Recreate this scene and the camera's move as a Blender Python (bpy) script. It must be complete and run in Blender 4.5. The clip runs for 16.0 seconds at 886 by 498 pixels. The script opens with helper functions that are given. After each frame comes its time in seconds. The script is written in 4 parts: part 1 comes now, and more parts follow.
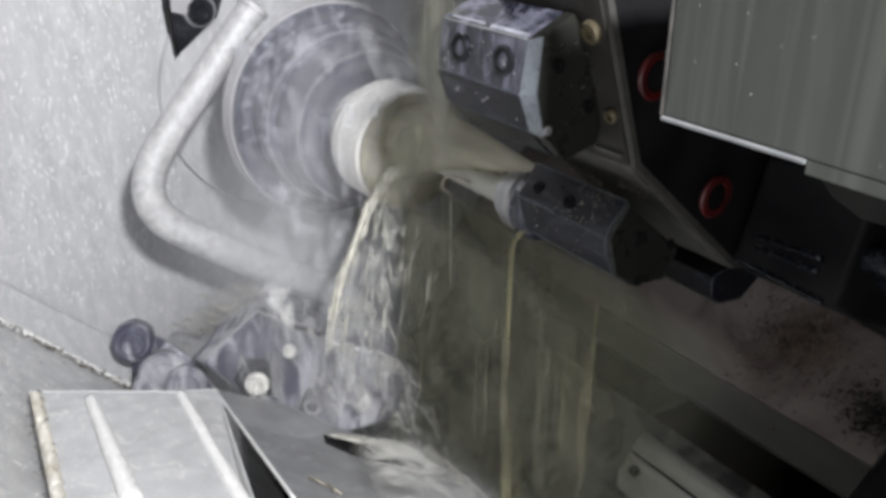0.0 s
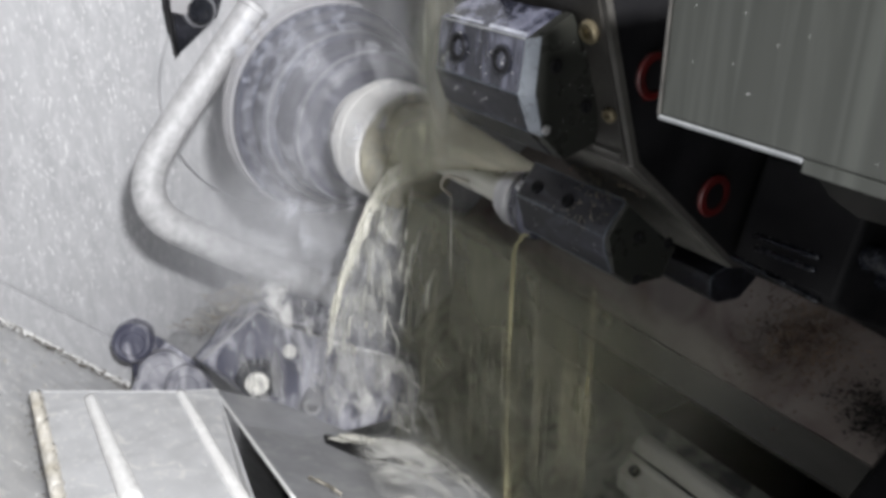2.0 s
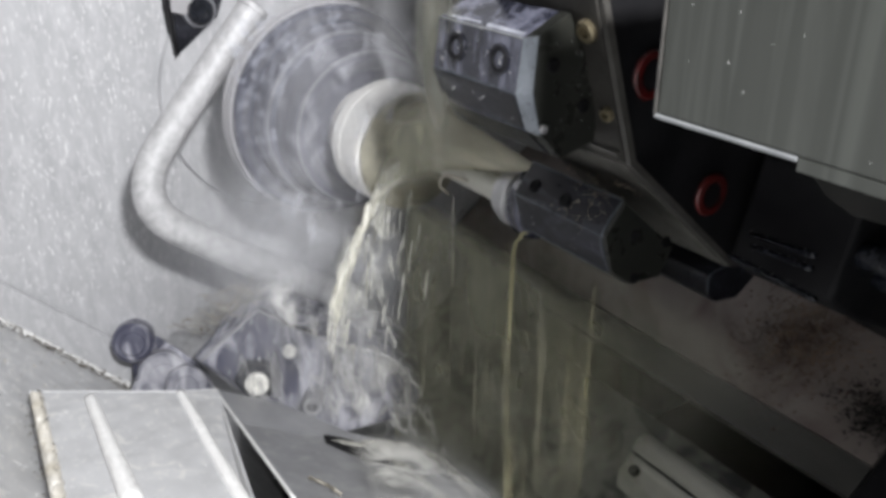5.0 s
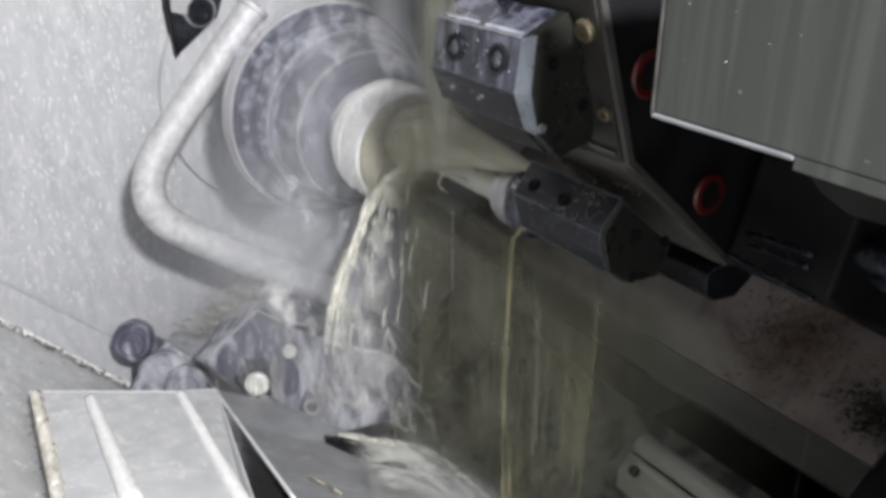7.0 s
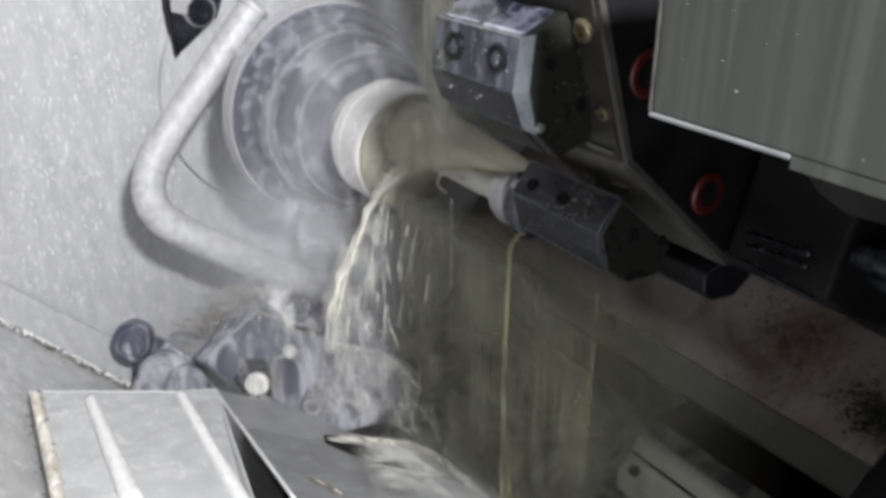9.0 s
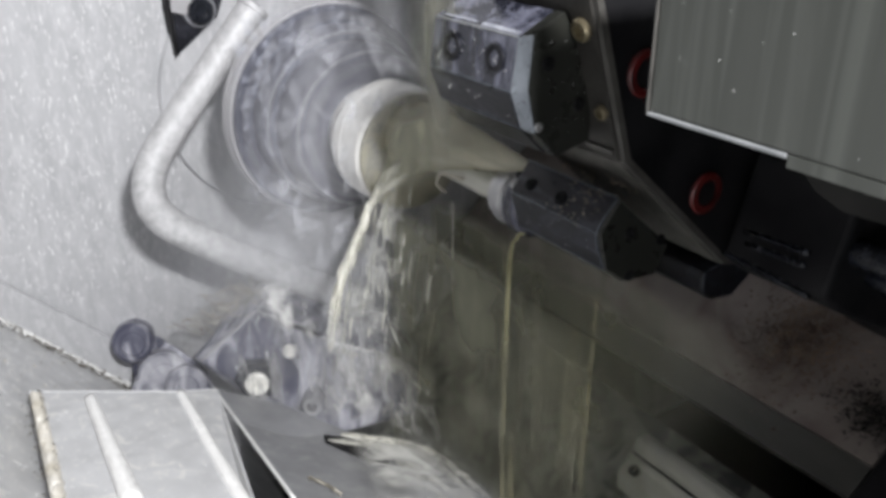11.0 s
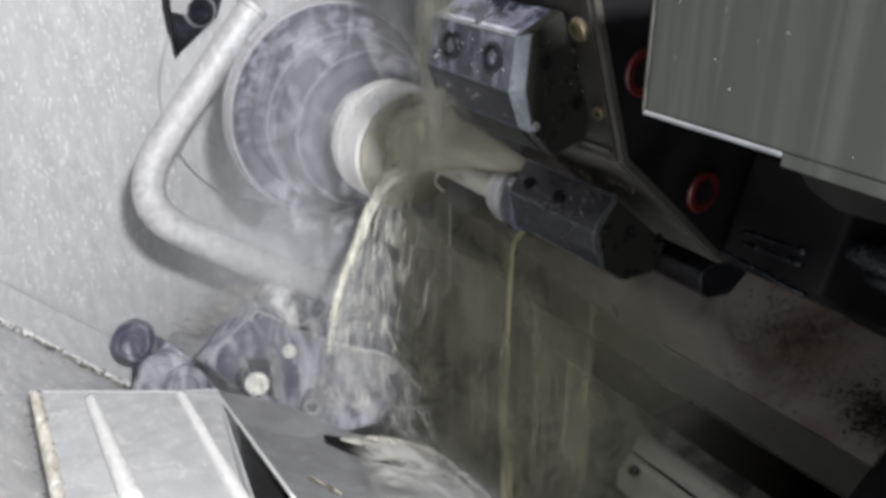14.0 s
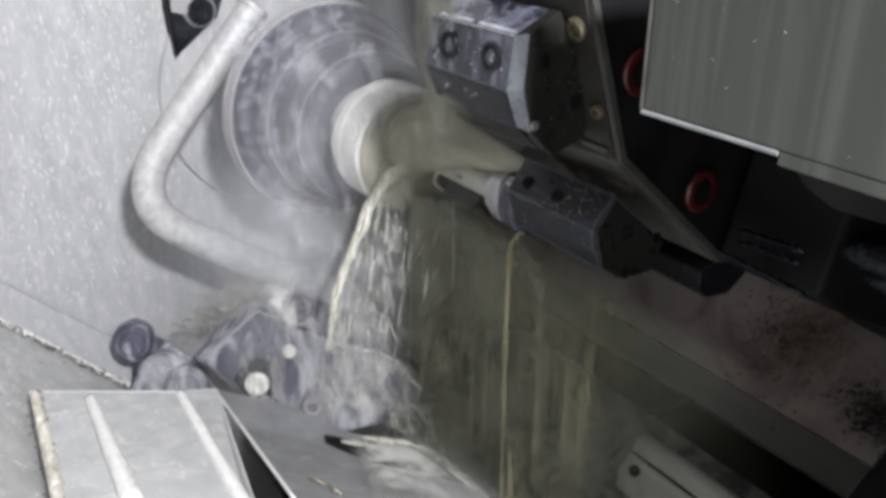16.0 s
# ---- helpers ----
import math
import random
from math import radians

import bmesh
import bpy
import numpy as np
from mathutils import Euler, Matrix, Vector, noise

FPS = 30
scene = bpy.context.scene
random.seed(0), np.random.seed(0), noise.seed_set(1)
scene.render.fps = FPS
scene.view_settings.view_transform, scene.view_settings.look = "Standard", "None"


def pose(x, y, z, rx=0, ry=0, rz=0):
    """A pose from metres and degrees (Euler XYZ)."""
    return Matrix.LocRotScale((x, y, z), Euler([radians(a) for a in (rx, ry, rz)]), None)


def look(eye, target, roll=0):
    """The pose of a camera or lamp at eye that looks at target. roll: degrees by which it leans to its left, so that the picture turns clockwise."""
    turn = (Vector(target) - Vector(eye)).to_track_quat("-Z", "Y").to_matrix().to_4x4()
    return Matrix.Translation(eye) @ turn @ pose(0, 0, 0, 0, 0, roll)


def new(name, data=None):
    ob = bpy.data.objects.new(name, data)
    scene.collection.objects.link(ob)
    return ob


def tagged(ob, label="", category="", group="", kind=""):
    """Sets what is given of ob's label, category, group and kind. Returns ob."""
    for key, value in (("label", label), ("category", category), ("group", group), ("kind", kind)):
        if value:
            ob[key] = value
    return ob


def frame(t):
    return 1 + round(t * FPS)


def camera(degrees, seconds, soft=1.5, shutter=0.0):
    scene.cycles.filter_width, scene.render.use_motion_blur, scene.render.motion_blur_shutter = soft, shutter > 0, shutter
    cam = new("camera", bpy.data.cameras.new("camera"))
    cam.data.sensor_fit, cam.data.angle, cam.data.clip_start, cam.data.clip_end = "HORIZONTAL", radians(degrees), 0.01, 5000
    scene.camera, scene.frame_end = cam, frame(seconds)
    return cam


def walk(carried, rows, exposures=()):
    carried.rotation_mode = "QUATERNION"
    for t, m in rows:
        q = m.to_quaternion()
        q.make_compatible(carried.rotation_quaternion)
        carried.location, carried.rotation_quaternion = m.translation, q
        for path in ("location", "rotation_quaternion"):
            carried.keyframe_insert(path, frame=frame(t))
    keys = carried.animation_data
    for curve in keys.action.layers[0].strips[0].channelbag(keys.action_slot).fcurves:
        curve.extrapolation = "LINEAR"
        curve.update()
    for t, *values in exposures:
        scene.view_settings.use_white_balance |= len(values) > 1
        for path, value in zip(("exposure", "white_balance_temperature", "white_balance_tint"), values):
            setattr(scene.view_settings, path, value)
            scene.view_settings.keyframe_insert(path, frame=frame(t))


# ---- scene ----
cam = camera(55.2, 16.0, soft=3.9, shutter=0.9)
EYE = Vector((0.856, -0.402, 1.255))
AHEAD = Vector((-0.7593, 0.4984, -0.4184))
SIDE = AHEAD.cross(Vector((0, 0, 1))).normalized()
RISE = SIDE.cross(AHEAD)
VIEW = look(EYE, EYE + AHEAD)
walk(cam, [(0, VIEW), (16, VIEW)])

scene.cycles.transparent_max_bounces = 32

# ---- light: the machine's work lamp and its dim far neighbour ----
world = bpy.data.worlds.new("world")
world.use_nodes = True
scene.world = world
world.node_tree.nodes["Background"].inputs[0].default_value = (0.5, 0.55, 0.6, 1)
world.node_tree.nodes["Background"].inputs[1].default_value = 0.02


def lamp(name, eye, target, watts, sx, sy, colour):
    data = bpy.data.lights.new(name, "AREA")
    data.shape, data.size, data.size_y, data.energy, data.color = "RECTANGLE", sx, sy, watts, colour
    ob = new(name, data)
    ob.matrix_world = look(eye, target)
    return ob


lamp("work_lamp_light", (1.50, -0.29, 1.86), (-0.10, -0.18, 0.90), 38.5, 0.17, 0.08, (0.985, 0.98, 1.0))


# ---- materials ----
def material(name, colours, rough=0.5, metal=0.0, scale=30, stretch=(1, 1, 1), bump=0.1, fine=220, stain=None, stain_scale=9, stain_amount=0.5,
             coat=0.0, spec=0.5, stain_edge=(0.5, 0.72)):
    m = bpy.data.materials.new(name)
    m.use_nodes = True
    nt = m.node_tree
    b = nt.nodes["Principled BSDF"]
    tc = nt.nodes.new("ShaderNodeTexCoord")
    mp = nt.nodes.new("ShaderNodeMapping")
    mp.inputs["Scale"].default_value = stretch
    nt.links.new(tc.outputs["Object"], mp.inputs["Vector"])
    n1 = nt.nodes.new("ShaderNodeTexNoise")
    n1.inputs["Scale"].default_value, n1.inputs["Detail"].default_value = scale, 6
    n2 = nt.nodes.new("ShaderNodeTexNoise")
    n2.inputs["Scale"].default_value, n2.inputs["Detail"].default_value = fine, 4
    for n in (n1, n2):
        nt.links.new(mp.outputs["Vector"], n.inputs["Vector"])
    ramp = nt.nodes.new("ShaderNodeValToRGB")
    ramp.color_ramp.elements[0].position, ramp.color_ramp.elements[1].position = 0.32, 0.68
    ramp.color_ramp.elements[0].color, ramp.color_ramp.elements[1].color = (*colours[0], 1), (*colours[1], 1)
    nt.links.new(n1.outputs["Fac"], ramp.inputs["Fac"])
    col = ramp.outputs["Color"]
    if stain:
        n3 = nt.nodes.new("ShaderNodeTexNoise")
        n3.inputs["Scale"].default_value, n3.inputs["Detail"].default_value, n3.inputs["Distortion"].default_value = stain_scale, 8, 1.2
        nt.links.new(mp.outputs["Vector"], n3.inputs["Vector"])
        r3 = nt.nodes.new("ShaderNodeValToRGB")
        r3.color_ramp.elements[0].position, r3.color_ramp.elements[1].position = stain_edge
        r3.color_ramp.elements[1].color = (stain_amount,) * 3 + (1,)
        nt.links.new(n3.outputs["Fac"], r3.inputs["Fac"])
        mx = nt.nodes.new("ShaderNodeMixRGB")
        mx.inputs[2].default_value = (*stain, 1)
        nt.links.new(r3.outputs["Color"], mx.inputs[0])
        nt.links.new(col, mx.inputs[1])
        col = mx.outputs[0]
    nt.links.new(col, b.inputs["Base Color"])
    rr = nt.nodes.new("ShaderNodeMapRange")
    rr.inputs["To Min"].default_value, rr.inputs["To Max"].default_value = max(rough - 0.12, 0.05), min(rough + 0.12, 1)
    nt.links.new(n2.outputs["Fac"], rr.inputs["Value"])
    nt.links.new(rr.outputs["Result"], b.inputs["Roughness"])
    b.inputs["Metallic"].default_value = metal
    b.inputs["Coat Weight"].default_value = coat
    b.inputs["Coat Roughness"].default_value = 0.08
    b.inputs["Specular IOR Level"].default_value = spec
    if bump:
        bp = nt.nodes.new("ShaderNodeBump")
        bp.inputs["Strength"].default_value, bp.inputs["Distance"].default_value = bump, 0.002
        ad = nt.nodes.new("ShaderNodeMath")
        nt.links.new(n1.outputs["Fac"], ad.inputs[0])
        nt.links.new(n2.outputs["Fac"], ad.inputs[1])
        nt.links.new(ad.outputs[0], bp.inputs["Height"])
        nt.links.new(bp.outputs["Normal"], b.inputs["Normal"])
    return m


def liquid(name, colour, low, high, scale, stretch, rough=0.25, edge=(0.4, 0.65), through_light=0.5, soft_edge=False):
    """Turbid emulsion: clear where thin, milky where thick or frothy."""
    m = bpy.data.materials.new(name)
    m.use_nodes = True
    nt = m.node_tree
    b = nt.nodes["Principled BSDF"]
    out = nt.nodes["Material Output"]
    b.inputs["Base Color"].default_value = (*colour, 1)
    b.inputs["Roughness"].default_value = rough
    tl = nt.nodes.new("ShaderNodeBsdfTranslucent")
    tl.inputs["Color"].default_value = (*colour, 1)
    mt = nt.nodes.new("ShaderNodeMixShader")
    mt.inputs[0].default_value = through_light
    nt.links.new(b.outputs[0], mt.inputs[1])
    nt.links.new(tl.outputs[0], mt.inputs[2])
    tr = nt.nodes.new("ShaderNodeBsdfTransparent")
    tr.inputs["Color"].default_value = (1, 1, 1, 1)
    tc = nt.nodes.new("ShaderNodeTexCoord")
    mp = nt.nodes.new("ShaderNodeMapping")
    mp.inputs["Scale"].default_value = stretch
    nt.links.new(tc.outputs["Object"], mp.inputs["Vector"])
    n = nt.nodes.new("ShaderNodeTexNoise")
    n.inputs["Scale"].default_value, n.inputs["Detail"].default_value, n.inputs["Distortion"].default_value = scale, 7, 0.6
    nt.links.new(mp.outputs["Vector"], n.inputs["Vector"])
    mr = nt.nodes.new("ShaderNodeMapRange")
    mr.inputs["From Min"].default_value, mr.inputs["From Max"].default_value = edge
    mr.inputs["To Min"].default_value, mr.inputs["To Max"].default_value = low, high
    nt.links.new(n.outputs["Fac"], mr.inputs["Value"])
    mx = nt.nodes.new("ShaderNodeMixShader")
    cover = mr.outputs["Result"]
    if soft_edge:
        at = nt.nodes.new("ShaderNodeAttribute")
        at.attribute_name = "depth"
        mu = nt.nodes.new("ShaderNodeMath")
        mu.operation = "MULTIPLY"
        nt.links.new(cover, mu.inputs[0])
        nt.links.new(at.outputs["Fac"], mu.inputs[1])
        cover = mu.outputs[0]
    nt.links.new(cover, mx.inputs[0])
    nt.links.new(tr.outputs[0], mx.inputs[1])
    nt.links.new(mt.outputs[0], mx.inputs[2])
    nt.links.new(mx.outputs[0], out.inputs["Surface"])
    bp = nt.nodes.new("ShaderNodeBump")
    bp.inputs["Strength"].default_value, bp.inputs["Distance"].default_value = 0.5, 0.003
    nt.links.new(n.outputs["Fac"], bp.inputs["Height"])
    nt.links.new(bp.outputs["Normal"], b.inputs["Normal"])
    return m


STEEL = material("wet_sheet_steel", [(0.40, 0.404, 0.416), (0.48, 0.484, 0.496)], 0.5, 0.15, 14, (1, 5, 1.6), 0.14, 220, (0.60, 0.60, 0.61), 34, 0.7)
TRAY = material("scratched_tray_steel", [(0.52, 0.525, 0.53), (0.64, 0.645, 0.65)], 0.42, 0.2, 40, (1, 1, 1), 0.15, 300, (0.80, 0.79, 0.76), 80, 0.75, stain_edge=(0.56, 0.68))
DECK = material("dull_deck_steel", [(0.22, 0.223, 0.23), (0.28, 0.284, 0.292)], 0.45, 0.15, 30, (1, 1, 1), 0.12, 300, (0.45, 0.45, 0.44), 50, 0.35)
TUBE = material("satin_tube", [(0.42, 0.42, 0.425), (0.57, 0.57, 0.575)], 0.6, 0.2, 90, (1, 1, 1), 0.4, 260, (0.32, 0.32, 0.325), 70, 0.6)
BLACK = material("black_oxide_steel", [(0.006, 0.007, 0.010), (0.014, 0.016, 0.022)], 0.25, 0.0, 45, (1, 1, 0.5), 0.15, 400, (0.2, 0.21, 0.25), 140, 0.3, coat=0.2, spec=0.3, stain_edge=(0.62, 0.78))
WETBLACK = material("wet_black_steel", [(0.010, 0.011, 0.018), (0.024, 0.026, 0.04)], 0.25, 0.0, 45, (1, 1, 0.2), 0.15, 400, (0.42, 0.43, 0.55), 62, 0.42, coat=0.3, spec=0.4, stain_edge=(0.44, 0.72))
HINGE = material("black_wet_casting", [(0.04, 0.041, 0.07), (0.085, 0.088, 0.125)], 0.45, 0.0, 50, (1, 1, 0.35), 0.15, 300, (0.55, 0.55, 0.60), 34, 0.8, stain_edge=(0.44, 0.66))
CHUCK = material("milky_chuck_steel", [(0.036, 0.038, 0.055), (0.09, 0.094, 0.125)], 0.45, 0.1, 34, (1, 1, 1), 0.12, 200, (0.42, 0.42, 0.47), 55, 0.5, stain_edge=(0.5, 0.7))
SHELL = material("pale_chuck_shell", [(0.34, 0.335, 0.345), (0.46, 0.455, 0.465)], 0.42, 0.3, 20, (1, 1, 1), 0.08, 200, (0.55, 0.55, 0.56), 20, 0.5)
FACEPLATE = material("dark_chuck_face", [(0.018, 0.020, 0.038), (0.05, 0.053, 0.08)], 0.45, 0.1, 40, (1, 1, 1), 0.12, 200, (0.25, 0.25, 0.29), 70, 0.4, stain_edge=(0.52, 0.7))
WORK = material("bright_turned_metal", [(0.64, 0.63, 0.60), (0.76, 0.75, 0.72)], 0.5, 0.15, 30, (9, 1, 1), 0.08, 200, (0.72, 0.71, 0.68), 26, 0.6)
RING = material("worn_ring_edge", [(0.17, 0.172, 0.19), (0.27, 0.272, 0.29)], 0.45, 0.2, 40, bump=0.05)
PANEL = material("grey_cover_paint", [(0.056, 0.060, 0.053), (0.072, 0.076, 0.068)], 0.42, 0.1, 18, (2.5, 1, 0.12), 0.04, 200, (0.115, 0.122, 0.110), 30, 0.6)
DARK = material("dark_machine_paint", [(0.006, 0.006, 0.007), (0.014, 0.014, 0.015)], 0.6, 0.0, 25, (1, 1, 1), 0.1, 200, spec=0.1)
WALLS = material("grey_enclosure_paint", [(0.06, 0.062, 0.062), (0.09, 0.092, 0.092)], 0.5, 0.0, 8, (1, 1, 1), 0.05, 160)
BED = material("stained_bed_plate", [(0.13, 0.11, 0.10), (0.19, 0.165, 0.15)], 0.5, 0.1, 10, (1, 1, 1), 0.15, 180, (0.06, 0.034, 0.028), 11, 0.8)
STRIP = material("grimy_bed_strip", [(0.036, 0.036, 0.032), (0.062, 0.060, 0.055)], 0.5, 0.1, 18, (0.4, 1, 1), 0.1, 180, (0.03, 0.03, 0.027), 16, 0.7)
RAIL = material("ground_rail_steel", [(0.34, 0.34, 0.30), (0.44, 0.44, 0.39)], 0.4, 0.1, 25, (0.2, 1, 1), 0.06, 200, (0.3, 0.28, 0.22), 20, 0.5)
RED = material("red_seal", [(0.015, 0.003, 0.003), (0.10, 0.006, 0.006)], 0.4, 0.0, 40, bump=0.03)
BRASS = material("oily_screw_steel", [(0.2, 0.17, 0.11), (0.34, 0.29, 0.19)], 0.3, 0.7, 40, bump=0.05)
SCREW = material("dull_screw_steel", [(0.3, 0.3, 0.31), (0.5, 0.5, 0.5)], 0.35, 0.6, 50, bump=0.05)
PLUG = material("white_plug", [(0.72, 0.71, 0.66), (0.82, 0.81, 0.76)], 0.4, 0.0, 50, bump=0.05)
HEMGREY = material("grey_hem_edge_glint", [(0.22, 0.23, 0.235), (0.32, 0.33, 0.335)], 0.4, 0.1, 60, bump=0.05)
BLUE = material("blued_edge_glint", [(0.05, 0.06, 0.075), (0.11, 0.125, 0.145)], 0.3, 0.3, 60, bump=0.05)
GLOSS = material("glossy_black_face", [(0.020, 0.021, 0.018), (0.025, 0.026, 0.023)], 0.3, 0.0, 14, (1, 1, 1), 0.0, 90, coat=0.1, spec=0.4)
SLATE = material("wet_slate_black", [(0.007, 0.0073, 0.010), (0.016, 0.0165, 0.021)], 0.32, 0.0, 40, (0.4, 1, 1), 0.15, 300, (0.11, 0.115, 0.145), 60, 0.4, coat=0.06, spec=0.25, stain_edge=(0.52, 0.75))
SHEEN = material("painted_chamfer_sheen", [(0.12, 0.135, 0.155), (0.21, 0.23, 0.255)], 0.3, 0.3, 60, bump=0.05)
BEVEL = material("bevel_glint", [(0.36, 0.38, 0.44), (0.62, 0.64, 0.70)], 0.3, 0.2, 120, bump=0.1)
RIMGREY = material("worn_turret_rim", [(0.055, 0.053, 0.049), (0.105, 0.101, 0.093)], 0.4, 0.2, 60, bump=0.08)
SKIRT = material("shaded_skirt_oily_chips", [(0.009, 0.009, 0.008), (0.018, 0.0175, 0.016)], 0.55, 0.0, 30, bump=0.05, spec=0.15)
KNOB = material("milky_wet_knob", [(0.10, 0.102, 0.135), (0.17, 0.172, 0.20)], 0.45, 0.0, 50, (1, 1, 0.4), 0.15, 300, (0.50, 0.50, 0.53), 30, 0.8, stain_edge=(0.38, 0.62))
BEND = material("highlight_and_bead_white", [(0.84, 0.84, 0.82), (0.94, 0.94, 0.92)], 0.3, 0.0, 90, bump=0.2)
EDGE = material("worn_bright_edge", [(0.78, 0.78, 0.77), (0.9, 0.9, 0.88)], 0.4, 0.1, 60, bump=0.05)
CHIP = material("metal_chips", [(0.3, 0.23, 0.16), (0.55, 0.5, 0.42)], 0.35, 0.6, 60, bump=0.0)
SWARF = material("stringy_swarf", [(0.12, 0.105, 0.08), (0.50, 0.47, 0.40)], 0.4, 0.3, 60, bump=0.0)
GASKET = material("dried_residue", [(0.56, 0.52, 0.43), (0.86, 0.83, 0.76)], 0.7, 0.0, 60, bump=0.3)
FLOW = liquid("olive_coolant", (0.29, 0.29, 0.215), 0.55, 0.85, 6, (3, 3, 1.6), soft_edge=True)
VEIL = liquid("thin_coolant_veil", (0.30, 0.31, 0.235), 0.1, 0.5, 7, (4, 4, 1.2), soft_edge=True)
STRANDY = liquid("olive_strand", (0.40, 0.39, 0.29), 0.0, 0.34, 9, (4, 4, 1.0))
FAN = liquid("olive_fan", (0.70, 0.68, 0.55), 0.5, 0.8, 7, (1, 4, 4))
STREAK = liquid("streaky_emulsion", (0.72, 0.72, 0.65), 0.0, 0.5, 26, (3, 3, 0.35), edge=(0.48, 0.75), soft_edge=True)
FOAM = liquid("running_foam", (0.82, 0.815, 0.78), 0.0, 0.85, 24, (2.2, 2.2, 0.8), edge=(0.42, 0.62), soft_edge=True, through_light=0.15)
FROTH = liquid("frothy_coolant", (0.82, 0.81, 0.74), 0.25, 0.95, 22, (3, 3, 0.8), edge=(0.36, 0.62))
HAZE = liquid("coolant_haze_shadow_lift", (0.55, 0.54, 0.44), 0.20, 0.42, 6, (2, 2, 1.2), soft_edge=True)
BLOTCH = liquid("soft_yellow_coolant", (0.46, 0.44, 0.29), 0.0, 0.24, 9, (4, 4, 1.2), edge=(0.4, 0.7))
THREAD = liquid("yellow_coolant_thread", (0.55, 0.52, 0.33), 0.08, 0.65, 14, (3, 3, 0.5))
FILM = liquid("milky_film", (0.74, 0.74, 0.73), 0.0, 0.65, 20, (4, 4, 0.6), edge=(0.44, 0.68), soft_edge=True)
MILK = liquid("milky_runoff", (0.86, 0.855, 0.81), 0.12, 0.98, 17, (1.5, 1, 1), edge=(0.40, 0.60), soft_edge=True, through_light=0.12)
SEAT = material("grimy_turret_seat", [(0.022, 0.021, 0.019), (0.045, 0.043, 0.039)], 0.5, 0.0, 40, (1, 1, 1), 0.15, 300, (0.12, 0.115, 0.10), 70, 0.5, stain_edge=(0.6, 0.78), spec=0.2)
FLATGREY = material("lit_turret_flat", [(0.09, 0.088, 0.080), (0.16, 0.155, 0.142)], 0.45, 0.1, 40, (1, 1, 1), 0.12, 300, (0.035, 0.034, 0.03), 60, 0.7)
TRICKLE = liquid("pale_trickle", (0.66, 0.66, 0.6), 0.0, 0.6, 26, (3, 3, 0.6), edge=(0.42, 0.68))
MIST = liquid("white_mist_and_shadow_lift", (0.85, 0.86, 0.89), 0.07, 0.34, 6, (1, 1, 1), edge=(0.36, 0.7), soft_edge=True)
JETPOOL = liquid("bore_coolant", (0.66, 0.64, 0.53), 0.7, 0.95, 20, (1, 1, 1))
SPECK = liquid("splashed_specks", (0.62, 0.65, 0.75), 0.0, 0.34, 110, (1, 1, 0.8), edge=(0.48, 0.66), soft_edge=True, through_light=0.2)
SPLASH = liquid("splashed_emulsion", (0.78, 0.79, 0.84), 0.0, 0.42, 50, (1, 1, 0.7), edge=(0.50, 0.72), soft_edge=True)
UPFLOW = liquid("falling_olive_coolant", (0.58, 0.57, 0.48), 0.45, 0.8, 6, (5, 5, 1.0), soft_edge=True)
GRIT = material("grey_brown_grit", [(0.025, 0.02, 0.015), (0.15, 0.13, 0.10)], 0.5, 0.2, 160, bump=0.0)
RUST = material("rusty_chips", [(0.06, 0.04, 0.03), (0.20, 0.14, 0.10)], 0.5, 0.2, 60, bump=0.0)
GRIME = material("grimy_channel", [(0.12, 0.128, 0.115), (0.24, 0.245, 0.215)], 0.5, 0.0, 26, (1, 1, 1), 0.1, 180, (0.03, 0.033, 0.034), 24, 0.95, stain_edge=(0.46, 0.58))
DROP = liquid("coolant_drop", (0.85, 0.86, 0.86), 0.32, 0.6, 30, (1, 1, 1))


# ---- mesh makers ----
def root(name, at, label, category, group="", kind=""):
    ob = new(name)
    ob.empty_display_size = 0.02
    ob.location = at
    return tagged(ob, label, category, group, kind)


def part(name, bm, mat, parent, label="", smooth=False):
    """Links a bmesh, given in world places, as one mesh under a thing or a part."""
    base = Vector((0, 0, 0))
    p = parent
    while p:
        base += p.location
        p = p.parent
    me = bpy.data.meshes.new(name)
    bmesh.ops.translate(bm, verts=bm.verts, vec=-base)
    bmesh.ops.recalc_face_normals(bm, faces=bm.faces)
    bm.to_mesh(me)
    bm.free()
    for poly in me.polygons:
        poly.use_smooth = smooth
    me.materials.append(mat)
    ob = new(name, me)
    ob.parent = parent
    if label:
        ob["label"] = label
    return ob


def solo(name, bm, mat, label, category, group="", kind="", smooth=False):
    ob = part(name, bm, mat, None, "", smooth)
    return tagged(ob, label, category, group, kind)


def bevelled(bm, width, segments=2):
    if width:
        sharp = [e for e in bm.edges if len(e.link_faces) == 2 and e.calc_face_angle(0) > 0.5]
        bmesh.ops.bevel(bm, geom=sharp, offset=width, segments=segments, affect="EDGES", profile=0.5, clamp_overlap=True)
    return bm


def slab(points, thick, bevel=0.0):
    """A flat plate whose outline is given; it grows backwards by thick."""
    bm = bmesh.new()
    pts = [Vector(p) for p in points]
    n = (pts[1] - pts[0]).cross(pts[2] - pts[0]).normalized()
    a = [bm.verts.new(p) for p in pts]
    b = [bm.verts.new(p - n * thick) for p in pts]
    bm.faces.new(a)
    bm.faces.new(list(reversed(b)))
    for i in range(len(a)):
        j = (i + 1) % len(a)
        bm.faces.new((a[i], b[i], b[j], a[j]))
    bmesh.ops.recalc_face_normals(bm, faces=bm.faces)
    return bevelled(bm, bevel)


